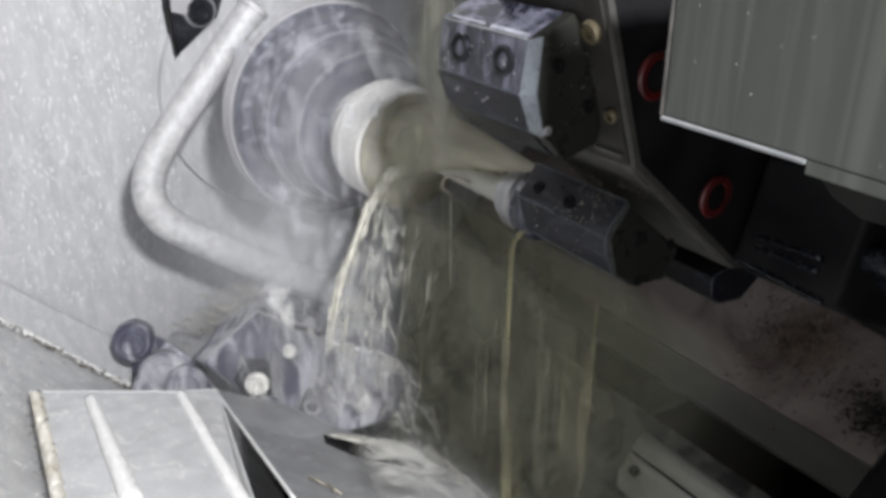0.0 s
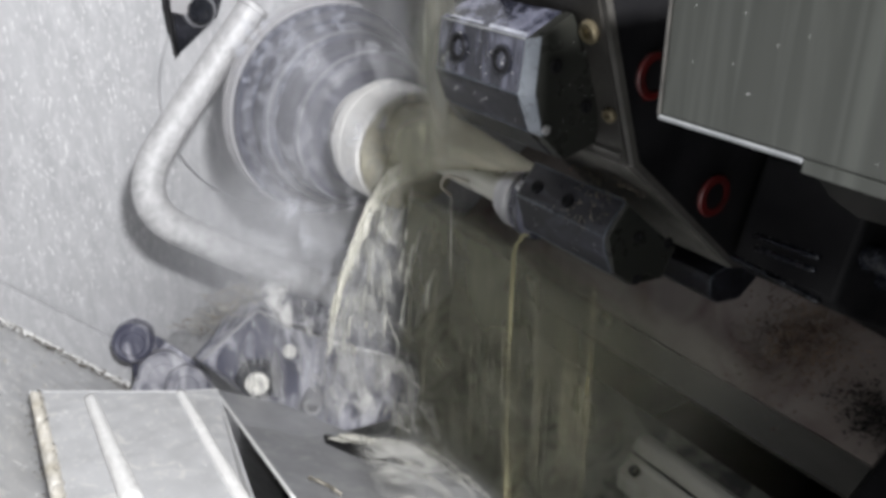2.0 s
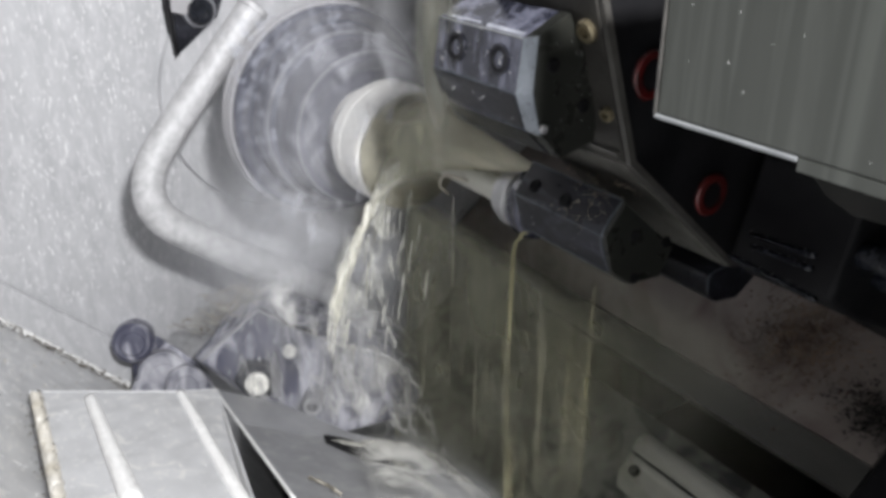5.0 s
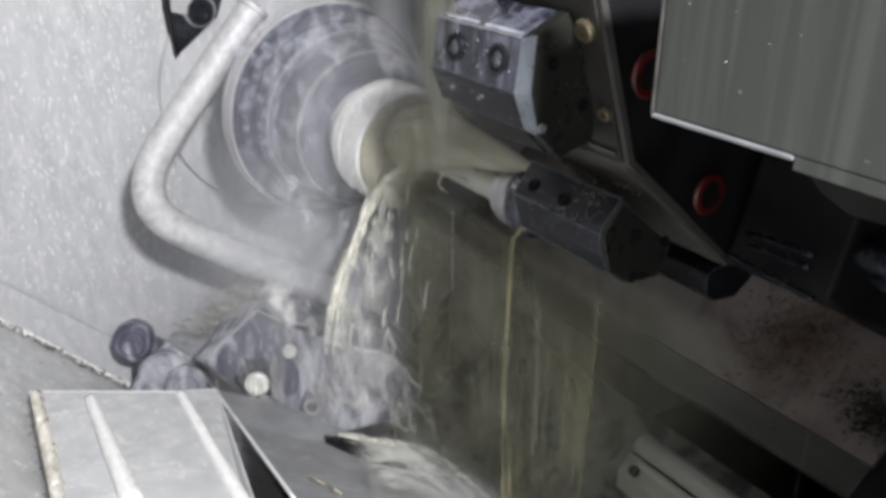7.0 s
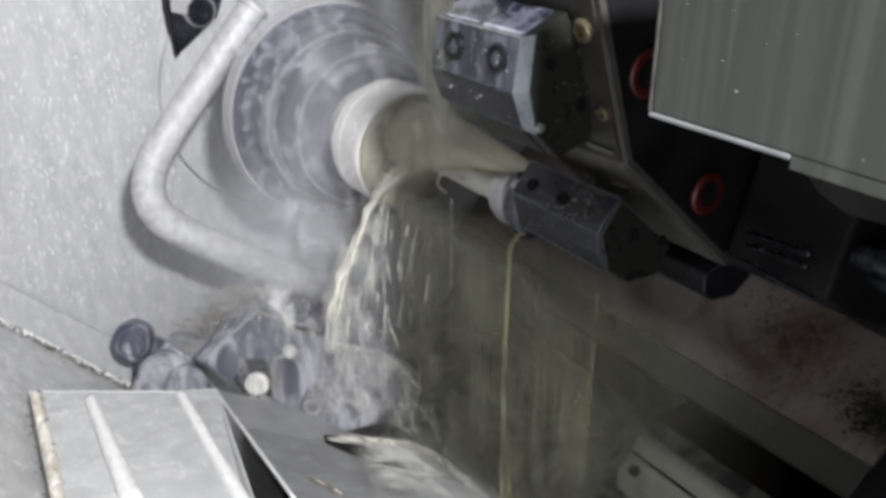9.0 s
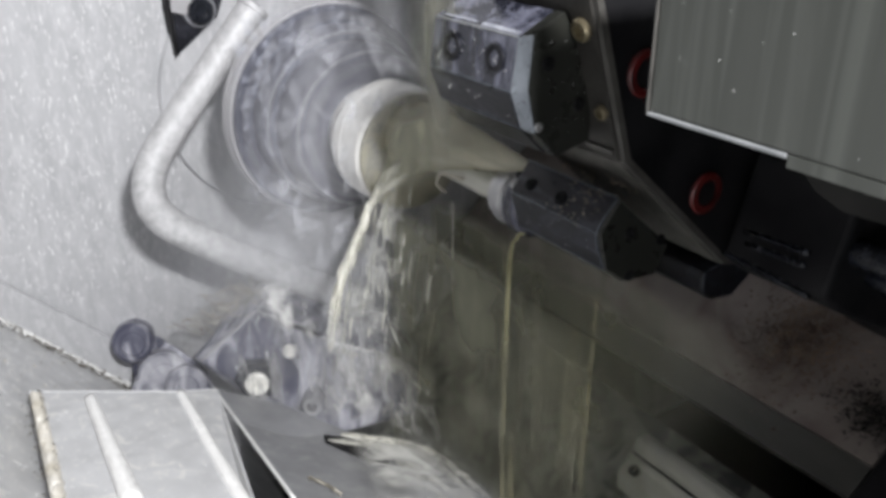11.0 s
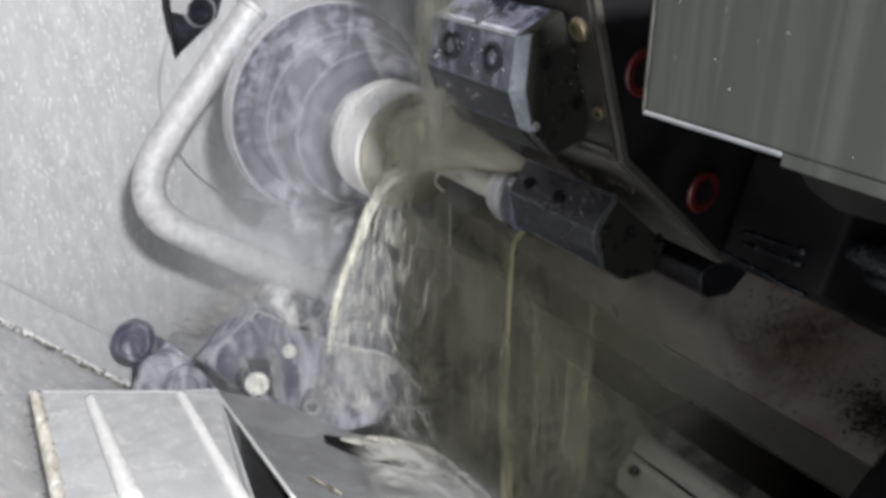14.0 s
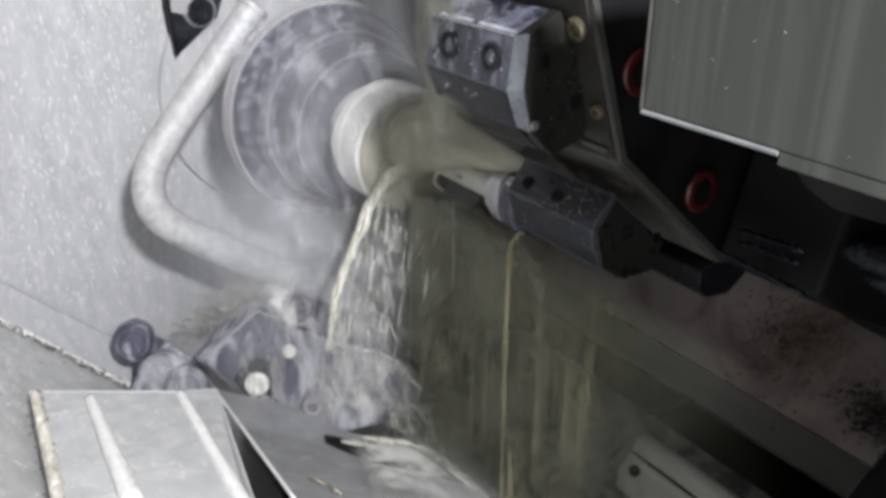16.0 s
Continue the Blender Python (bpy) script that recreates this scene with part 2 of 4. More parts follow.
def prism(outline, x0, x1, bevel=0.002):
    """An outline in y and z, drawn out along x."""
    bm = bmesh.new()
    a = [bm.verts.new((x1, y, z)) for y, z in outline]
    b = [bm.verts.new((x0, y, z)) for y, z in outline]
    bm.faces.new(a)
    bm.faces.new(list(reversed(b)))
    for i in range(len(a)):
        j = (i + 1) % len(a)
        bm.faces.new((a[i], b[i], b[j], a[j]))
    bmesh.ops.recalc_face_normals(bm, faces=bm.faces)
    return bevelled(bm, bevel)


def tapered(outline, x0, x1, shrink):
    """A prism whose end at x1 is drawn in, so that its rim is a broad chamfer."""
    cy = sum(p[0] for p in outline) / len(outline)
    cz = sum(p[1] for p in outline) / len(outline)
    bm = prism(outline, x0, x1, 0.0)
    for v in bm.verts:
        if abs(v.co.x - x1) < 1e-6:
            v.co.y, v.co.z = cy + (v.co.y - cy) * shrink, cz + (v.co.z - cz) * shrink
    return bevelled(bm, 0.0008)


def box(x0, x1, y0, y1, z0, z1, bevel=0.0):
    return prism([(y0, z0), (y1, z0), (y1, z1), (y0, z1)], x0, x1, bevel)


def turned(profile, centre, way=(1, 0, 0), steps=64, start=0.0, stop=360.0):
    """A body of rotation about the line through centre: profile of (along, radius), closed where the turn is partial."""
    bm = bmesh.new()
    q = Vector((1, 0, 0)).rotation_difference(Vector(way).normalized())
    full = stop - start >= 360
    count = steps if full else steps + 1
    rings = []
    for k in range(count):
        a = radians(start + (stop - start) * k / steps)
        ring = []
        for s, r in profile:
            ring.append(bm.verts.new(Vector(centre) + q @ Vector((s, r * math.cos(a), r * math.sin(a)))))
        rings.append(ring)
    n = len(profile)
    for k in range(steps):
        r0, r1 = rings[k], rings[(k + 1) % count]
        for i in range(n):
            j = (i + 1) % n
            if profile[i][1] < 1e-6 and profile[j][1] < 1e-6:
                continue
            bm.faces.new((r0[i], r0[j], r1[j], r1[i]))
    if not full:
        bm.faces.new(rings[0])
        bm.faces.new(list(reversed(rings[-1])))
    bmesh.ops.remove_doubles(bm, verts=bm.verts, dist=1e-6)
    bmesh.ops.recalc_face_normals(bm, faces=bm.faces)
    return bm


def rod(a, b, r, steps=24, bevel=0.0, hollow=0.0):
    a, b = Vector(a), Vector(b)
    h = (b - a).length
    e = bevel
    if hollow:
        prof = [(0, hollow), (0, r - e), (e, r), (h - e, r), (h, r - e), (h, hollow)]
    else:
        prof = [(0, 0), (0, r - e), (e, r), (h - e, r), (h, r - e), (h, 0)]
    return turned(prof, a, b - a, steps)


def screw_head(at, way, r, depth=0.006):
    """A socket head with its hexagonal recess."""
    w = Vector(way).normalized()
    return turned([(0, 0), (0, r), (depth * 0.8, r), (depth, r * 0.86), (depth, r * 0.5), (depth * 0.45, r * 0.48), (depth * 0.45, 0)], Vector(at), w, 18)


def spline(points, count):
    """Points evenly along a Catmull-Rom line."""
    p = [Vector(q) for q in points]
    p = [p[0] * 2 - p[1]] + p + [p[-1] * 2 - p[-2]]
    out = []
    n = len(p) - 3
    for k in range(count + 1):
        u = n * k / count
        i = min(int(u), n - 1)
        t = u - i
        a, b, c, d = p[i:i + 4]
        out.append(0.5 * (2 * b + (c - a) * t + (2 * a - 5 * b + 4 * c - d) * t * t + (3 * b - 3 * c + d - a) * t ** 3))
    return out


def pipe(points, radius, count=48, sides=20, lump=0.0, seed=0, flat=1.0, twist=0.0, taper=None, ends=True):
    """A round or lumpy rope of stuff along a line."""
    bm = bmesh.new()
    line = spline(points, count)
    rings = []
    normal = Vector((0.3, 0.5, 0.8))
    for k, c in enumerate(line):
        d = (line[min(k + 1, count)] - line[max(k - 1, 0)]).normalized()
        normal = (normal - d * normal.dot(d)).normalized()
        side = d.cross(normal)
        u = k / count
        r0 = radius * (taper(u) if taper else 1.0)
        ring = []
        for s in range(sides):
            a = 2 * math.pi * s / sides
            r = r0
            if lump:
                r *= 1 + lump * noise.noise(Vector((math.cos(a + twist * u) * 1.3 + seed, math.sin(a + twist * u) * 1.3, u * count * 0.22 + seed * 3.1)))
            ring.append(bm.verts.new(c + (normal * math.cos(a) * flat + side * math.sin(a)) * r))
        rings.append(ring)
    for k in range(count):
        for s in range(sides):
            t = (s + 1) % sides
            bm.faces.new((rings[k][s], rings[k][t], rings[k + 1][t], rings[k + 1][s]))
    if ends:
        bm.faces.new(rings[0])
        bm.faces.new(list(reversed(rings[-1])))
    return bm


def merge(*meshes):
    bm = bmesh.new()
    for one in meshes:
        me = bpy.data.meshes.new("joined")
        one.to_mesh(me)
        one.free()
        bm.from_mesh(me)
        bpy.data.meshes.remove(me)
    return bm


def sheet(place, nu, nv, fade=(0.12, 0.12, 0.12, 0.12), weight=None):
    """A ruffled skin of liquid: place(u, v) gives its points; it thins out towards its four edges and by its weight."""
    bm = bmesh.new()
    layer = bm.verts.layers.float.new("depth")

    def ramp(a, width):
        return 1.0 if width <= 0 else max(0.0, min(1.0, a / width))

    grid = []
    for i in range(nu + 1):
        col = []
        for j in range(nv + 1):
            u, v = i / nu, j / nv
            d = ramp(u, fade[0]) * ramp(1 - u, fade[1]) * ramp(v, fade[2]) * ramp(1 - v, fade[3])
            vert = bm.verts.new(Vector(place(u, v)))
            vert[layer] = d * d * (3 - 2 * d) * (weight(u, v) if weight else 1.0)
            col.append(vert)
        grid.append(col)
    for i in range(nu):
        for j in range(nv):
            bm.faces.new((grid[i][j], grid[i + 1][j], grid[i + 1][j + 1], grid[i][j + 1]))
    return bm


def quad_sheet(a, b, c, d, ruffle=0.004, seed=0.0, n=(18, 18), **more):
    """A liquid skin between four corners: a, b along the top, d, c along the foot."""
    a, b, c, d = (Vector(p) for p in (a, b, c, d))

    def place(u, v):
        p = a.lerp(b, u).lerp(d.lerp(c, u), v)
        w = ruffle * noise.noise(Vector((u * 7 + seed, v * 3, seed))) + 0.4 * ruffle * noise.noise(Vector((u * 19, v * 9 + seed, 3)))
        return p + Vector((0.8, -0.5, 0.2)) * w
    return sheet(place, *n, **more)


# ---- the enclosure ----
def wall_with_notch():
    """Headstock wall: a bent sheet with its cut edge beside the fitting."""
    return slab([(-0.12, -0.78, 0.20), (-0.12, 0.95, 0.20), (-0.12, 0.95, 1.98), (-0.12, -0.78, 1.98)], 0.02)


solo("wall_headstock", wall_with_notch(), STEEL, "wet brushed sheet-steel wall behind the chuck", "wall", kind="structure")
solo("wall_back", box(-0.12, 1.75, 0.95, 0.97, 0.2, 1.98), WALLS, "dark rear wall of the machine enclosure", "wall", kind="structure")
solo("wall_front", box(-0.14, 1.75, -0.80, -0.78, 0.2, 1.98), WALLS, "grey front door wall of the enclosure", "wall", kind="structure")
solo("wall_tailstock", box(1.75, 1.77, -0.80, 0.97, 0.2, 1.98), WALLS, "dark end wall of the enclosure", "wall", kind="structure")
solo("ceiling", box(-0.14, 1.77, -0.80, 0.97, 1.98, 2.0), WALLS, "dark painted enclosure roof", "ceiling", kind="structure")
solo("floor", box(-0.14, 1.77, -0.80, 0.97, 0.17, 0.2), DARK, "dark sump floor under the machine", "floor", kind="structure")
# the chute falls steeply from the front towards the sump
solo("chute_floor", slab([(-0.116, -0.78, 1.2333), (-0.116, -0.10, 0.4853), (1.75, -0.10, 0.4853), (1.75, -0.78, 1.2333)], 0.006), TRAY,
     "wet scratched steel chute sloping under the chuck", "chute floor", kind="structure")
flange = root("wall_flange", (-0.1140, -0.3023, 0.7471), "folded steel flange along the foot of the headstock wall", "flange", kind="structure")
part("strip", slab([(-0.1130, -0.3715, 0.8478), (-0.1130, -0.3783, 0.8023), (-0.1130, -0.2364, 0.6462), (-0.1130, -0.2278, 0.7009)], 0.004, 0.001), STEEL, flange)
part("sealant", pipe([(-0.1105, -0.385, 0.8107), (-0.1105, -0.3311, 0.7514), (-0.1105, -0.2853, 0.701), (-0.1105, -0.23, 0.6402)], 0.0030, 110, 8, 1.3, 3), BEND, flange, "dried pale residue bead", True)

# the slanted bed with its cover plates and rail
SLOPE = 0.8


def bed(y):
    return 0.55 + SLOPE * y


solo("bed_plate", slab([(-0.11, 0.2585, bed(0.2585)), (0.556, 0.2585, bed(0.2585)), (0.556, 0.95, bed(0.95)), (-0.11, 0.95, bed(0.95))], 0.02), BED,
     "brown-stained slanted bed cover plate", "bed cover", kind="structure")
solo("bed_strip", slab([(-0.11, 0.231, bed(0.231) - 0.0015), (0.556, 0.231, bed(0.231) - 0.0015), (0.556, 0.2583, bed(0.2583) - 0.0015), (-0.11, 0.2583, bed(0.2583) - 0.0015)], 0.016), STRIP,
     "grimy metal strip along the bed cover", "bed strip", kind="structure")
# black slab that carries the bed on past the plate's end
solo("bed_far_slab", slab([(0.5565, 0.231, bed(0.231) - 0.006), (1.75, 0.231, bed(0.231) - 0.006), (1.75, 0.95, bed(0.95) - 0.006), (0.5565, 0.95, bed(0.95) - 0.006)], 0.02), DARK,
     "black slab beyond the bed plate", "way cover", kind="structure")
solo("bed_channel", slab([(-0.11, -0.10, 0.40), (1.75, -0.10, 0.40), (1.75, 0.26, 0.655), (-0.11, 0.26, 0.655)], 0.02), GRIME, "dark chip channel below the bed", "channel", kind="structure")

rail = root("guide_rail", (0.42, 0.165, 0.68), "pale ground steel guide rail beside the chip channel", "guide rail")
part("rail_bar", prism([(0.1715, 0.6680), (0.1960, 0.6680), (0.1960, 0.6900), (0.1880, 0.6955), (0.1755, 0.6935), (0.1705, 0.6850)], 0.352, 1.2, 0.004), RAIL, rail)
part("groove", prism([(0.1682, 0.6580), (0.1704, 0.6600), (0.1704, 0.6800), (0.1682, 0.6775)], 0.356, 1.2, 0.0), DARK, rail, "dark oily groove")
foot = part("rail_foot", prism([(0.1500, 0.6400), (0.1680, 0.6520), (0.1680, 0.6800), (0.1636, 0.6775), (0.1620, 0.6730), (0.1500, 0.6630)], 0.354, 1.2, 0.002), RAIL, rail)
part("rail_screw", screw_head((0.372, 0.1570, 0.6690), (0, -0.55, 0.83), 0.0055), DARK, foot, "dark socket screw")

# ---- chuck and workpiece, on the spindle axis y = 0, z = 1 ----
AXIS = Vector((0, 0, 1.0))
nose = root("spindle_nose", AXIS, "pale steel spindle nose ring behind the chuck", "spindle nose")
part("ring", turned([(-0.118, 0.02), (-0.118, 0.150), (-0.116, 0.152), (-0.112, 0.150), (-0.110, 0.080), (0.005, 0.080), (0.005, 0.02)], AXIS, steps=96), STEEL, nose, smooth=False)

chuck = root("lathe_chuck", AXIS, "dark spinning lathe chuck streaked with milky coolant", "chuck")
part("shell", turned([(0.006, 0.03), (0.006, 0.116), (0.009, 0.1195), (0.018, 0.1195), (0.022, 0.1185), (0.022, 0.03)], AXIS, steps=96), SHELL, chuck, "pale steel chuck shell")
part("face", turned([(0.0225, 0.03), (0.0225, 0.116), (0.028, 0.1155), (0.030, 0.113), (0.030, 0.03)], AXIS, steps=96), FACEPLATE, chuck)
part("rim", turned([(0.004, 0.1197), (0.004, 0.1207), (0.010, 0.1207), (0.010, 0.1197)], AXIS, steps=96), SHELL, chuck, "bright worn rim")
for k in range(3):
    a = 120 * k
    jaw = part("jaw", turned([(0.0305, 0.046), (0.0305, 0.097), (0.056, 0.096), (0.060, 0.093), (0.060, 0.0845), (0.100, 0.083), (0.105, 0.080), (0.105, 0.046)], AXIS, steps=20,
               start=a + 5, stop=a + 115), CHUCK, chuck)
    part("jaw_edge", turned([(0.0585, 0.0925), (0.0585, 0.0948), (0.0612, 0.0935), (0.0612, 0.0920)], AXIS, steps=20, start=a + 6, stop=a + 114), RING, jaw, "worn steel edge")
    part("jaw_edge", turned([(0.1035, 0.0795), (0.1035, 0.0818), (0.1062, 0.0805), (0.1062, 0.0790)], AXIS, steps=20, start=a + 6, stop=a + 114), RING, jaw, "worn steel edge")
    for s in (0.0, 1.0):
        w = radians(a + 40 + 40 * s)
        c = AXIS + Vector((0.1052, 0.068 * math.cos(w), 0.068 * math.sin(w)))
        part("jaw_screw", screw_head(c, (1, 0, 0), 0.0062), SCREW, jaw, "bright socket screw")
    for s in range(4):
        w = radians(a + 15 + 30 * s)
        c = AXIS + Vector((0.0302, 0.1055, 0)) + Vector((0, 0.1055 * (math.cos(w) - 1), 0.1055 * math.sin(w)))
        part("face_screw", screw_head(c, (1, 0, 0), 0.0052, 0.004), SCREW, chuck, "bright socket screw")

piece = root("workpiece", AXIS + Vector((0.15, 0, 0)), "bright turned metal ring gripped in the chuck", "workpiece")
part("ring", turned([(0.070, 0.035), (0.070, 0.0455), (0.130, 0.0455), (0.132, 0.057), (0.138, 0.0595), (0.186, 0.0595), (0.190, 0.057), (0.190, 0.043), (0.188, 0.041), (0.14, 0.040)], AXIS, steps=96), WORK, piece)
for s in (0.150,):
    part("groove", turned([(s, 0.0593), (s + 0.001, 0.0602), (s + 0.0025, 0.0602), (s + 0.0035, 0.0593)], AXIS, steps=72), WORK, piece)

# ---- probe arm: bent tube close to the wall, hinge housing, knobs ----
arm = root("probe_arm", (-0.0580, -0.0008, 0.7372), "bent satin steel tube arm of a tool probe", "probe arm")
part("tube", pipe([(-0.035, -0.0617, 1.1089), (-0.0322, -0.1001, 1.0668), (-0.0294, -0.1402, 1.0229), (-0.0265, -0.1725, 0.9868), (-0.0237, -0.1917, 0.9617), (-0.0209, -0.2, 0.9382), (-0.0181, -0.1977, 0.9141), (-0.0153, -0.1816, 0.8909), (-0.0125, -0.1393, 0.8584), (-0.0096, -0.0778, 0.8147), (-0.0068, -0.0105, 0.7688), (-0.004, 0.0287, 0.7426)], 0.0176, 110, 28, taper=lambda u: 0.92 + 0.16 * u), TUBE, arm, smooth=True)
part("end_cap", rod((-0.0349, -0.0637, 1.1067), (-0.0352, -0.0583, 1.1126), 0.0178, 32, 0.0015, 0.0), TUBE, arm, "steel cap at the arm's end")
part("end_bore", rod((-0.0352, -0.0583, 1.1126), (-0.0353, -0.0579, 1.113), 0.0095, 24), DARK, arm, "dark open bore")

hinge = root("hinge_housing", Vector((0.0596, -0.1069, 0.6536)), "black cast hinge housing streaked with milky coolant", "hinge housing")
part("body", slab([Vector((0.0072, -0.1810, 0.7285)), Vector((0.0667, -0.0960, 0.6479)), Vector((0.0950, -0.0517, 0.6285)), Vector((0.1394, 0.0284, 0.6522)), Vector((0.1401, 0.0364, 0.6858)), Vector((0.1185, 0.0079, 0.7272)), Vector((0.0839, -0.0463, 0.7505)), Vector((0.0380, -0.1156, 0.7939))], 0.13, 0.005), HINGE, hinge)
part("cap", slab([Vector((-0.0250, -0.1783, 0.7184)), Vector((0.0037, -0.1794, 0.7269)), Vector((0.0346, -0.1137, 0.7925)), Vector((0.0038, -0.1142, 0.7942))], 0.06, 0.002), HINGE, hinge)
part("slot", slab([Vector((0.0545, -0.0945, 0.7810)), Vector((0.0760, -0.0610, 0.7640)), Vector((0.0775, -0.0590, 0.7600)), Vector((0.0560, -0.0925, 0.7765))], 0.004), DARK, hinge, "dark slot under the rim")
part("rib", pipe([Vector((0.0857, -0.0473, 0.7505)), Vector((0.1010, -0.0200, 0.7400)), Vector((0.1190, 0.0075, 0.7285)), Vector((0.1405, 0.0360, 0.6870))], 0.0015, 40, 8, 0.8, 5), BEND, hinge, "bright painted edge highlight", True)
for a, b in ((Vector((0.0104, -0.1791, 0.7310)), Vector((0.0399, -0.1166, 0.7922))), (Vector((0.0399, -0.1166, 0.7922)), Vector((0.0857, -0.0473, 0.7495)))):
    part("rib", pipe([a, a.lerp(b, 0.5), b], 0.0013, 30, 8, 0.8, 3), SHELL, hinge, "bright painted edge highlight", True)
FACE = Vector((0.85, -0.5, 0.1)).normalized()
part("boss", turned([(-0.002, 0), (-0.002, 0.0275), (0.003, 0.0265), (0.004, 0.024), (0.0015, 0.019), (0.0015, 0)], Vector((0.0441, -0.1265, 0.7076)), FACE, 6), BLACK, hinge)
part("bolt", screw_head(Vector((0.0462, -0.1278, 0.7030)), FACE, 0.0140, 0.006), PLUG, hinge, "pale coolant-filled socket bolt")
part("plug", rod(Vector((0.0593, -0.0903, 0.7398)), Vector((0.0628, -0.0917, 0.7421)), 0.0082, 20, 0.001), PLUG, hinge, "small pale plug")
part("bolt", screw_head(Vector((0.0800, -0.0730, 0.6830)), FACE, 0.0120, 0.026), SCREW, hinge, "steel socket bolt")

knob = root("pivot_knobs", Vector((-0.0604, -0.2231, 0.6686)), "dark wet pivot knobs beside the hinge housing", "pivot")
ALONG = (SIDE * 0.3 - RISE * 0.1 - AHEAD).normalized()
for at, r, h in ((Vector((-0.1322, -0.2180, 0.7093)), 0.024, 0.06), (Vector((-0.0997, -0.1960, 0.6700)), 0.031, 0.06), (Vector((-0.0883, -0.2240, 0.6655)), 0.014, 0.05), (Vector((-0.0606, -0.1810, 0.6712)), 0.024, 0.05)):
    head = part("knob", rod(at, at + ALONG * h, r, 32, 0.005), HINGE if r == 0.024 and h == 0.06 else KNOB, knob)
    part("knob_cap", rod(at + ALONG * h, at + ALONG * (h + 0.004), r * 0.62, 28, 0.002), HINGE if r == 0.024 and h == 0.06 else KNOB, head)
part("bracket", slab([Vector((-0.1207, -0.2313, 0.6965)), Vector((-0.0713, -0.2406, 0.6674)), Vector((-0.0045, -0.1694, 0.6788)), Vector((-0.0336, -0.1715, 0.7052)), Vector((-0.1003, -0.2009, 0.7195))], 0.03, 0.003), HINGE, knob)

# fitting in the gap above the tube
fitting = root("wall_fitting", (-0.1100, -0.1114, 1.0885), "dark bolted fitting at the wall's cut edge", "fitting")
part("block", prism([(-0.1235, 1.1503), (-0.1262, 1.1035), (-0.1250, 1.0560), (-0.0769, 1.0922), (-0.0544, 1.1458)], -0.1195, -0.105, 0.001), SLATE, fitting)
part("bolt", screw_head((-0.1045, -0.0975, 1.1015), (1, 0, 0), 0.0145, 0.012), BLACK, fitting, "dark socket bolt")
part("washer", turned([(0, 0.0150), (0, 0.0190), (0.003, 0.0186), (0.003, 0.0150)], (-0.1045, -0.0975, 1.1015), (1, 0, 0), 28), RING, fitting, "worn steel washer")
part("lip", slab([(-0.0980, -0.1302, 1.1514), (-0.0980, -0.1336, 1.1050), (-0.0980, -0.1300, 1.0545), (-0.0980, -0.1271, 1.0567), (-0.0980, -0.1300, 1.1076), (-0.0980, -0.1260, 1.1511)], 0.02, 0.0), DARK, fitting, "thin dark sheet edge")
part("clip", slab([(-0.1000, -0.1332, 1.1040), (-0.1000, -0.1135, 1.0974), (-0.1000, -0.1014, 1.1134), (-0.1000, -0.1289, 1.1227)], 0.004, 0.001), SHELL, fitting, "pale metal clip")

# ---- folded cover in the foreground ----
cover = root("chute_cover", Vector((0.2501, -0.2788, 0.8034)), "folded steel chute cover with highlights painted on its bends", "chute cover")
part("top", slab([Vector((0.0819, -0.3594, 0.7976)), Vector((0.2975, -0.3691, 0.8250)), Vector((0.3568, -0.2503, 0.8112)), Vector((0.1366, -0.2349, 0.7822))], 0.002, 0.0008), TRAY, cover)
part("side", slab([Vector((0.1368, -0.2344, 0.7821)), Vector((0.3570, -0.2499, 0.8111)), Vector((0.3312, -0.2357, 0.7851)), Vector((0.1289, -0.1975, 0.7665))], 0.002), TRAY, cover)
# near-white colour carries the highlights of the bend and the ridge
part("bend", pipe([Vector((0.1392, -0.2366, 0.7822)), Vector((0.2485, -0.2450, 0.7966)), Vector((0.3586, -0.2528, 0.8110))], 0.0058, 40, 20, 0.10, 4, taper=lambda u: 0.75 + 0.35 * u), BEND, cover, "bend with its highlight painted near white", True)
part("ridge", pipe([Vector((0.1250, -0.3152, 0.7982)), Vector((0.2265, -0.3200, 0.8110)), Vector((0.3263, -0.3246, 0.8238))], 0.0074, 40, 20, 0.10, 7, taper=lambda u: min(0.7 + 0.45 * u, 0.2 + (1 - u) * 30)), BEND, cover, "pressed ridge with its highlight painted near white", True)
lip = part("lip", slab([Vector((0.0902, -0.3612, 0.8030)), Vector((0.3011, -0.3750, 0.8306)), Vector((0.3060, -0.3653, 0.8295)), Vector((0.0945, -0.3514, 0.8018))], 0.006, 0.0018), GASKET, cover, "lip caked with pale residue")
part("residue", pipe([Vector((0.0978, -0.3566, 0.8031)), Vector((0.1625, -0.3611, 0.8116)), Vector((0.2273, -0.3647, 0.8200)), Vector((0.3036, -0.3701, 0.8300))], 0.0042, 170, 12, 0.8, 9, 0.8), GASKET, lip, "pale crusted residue", True)
part("back_fold", slab([Vector((0.0742, -0.3601, 0.7948)), Vector((0.1299, -0.2332, 0.7790)), Vector((0.1262, -0.1966, 0.7660)), Vector((0.0948, -0.1897, 0.7385)), Vector((0.0298, -0.3577, 0.7604))], 0.002), TRAY, cover)

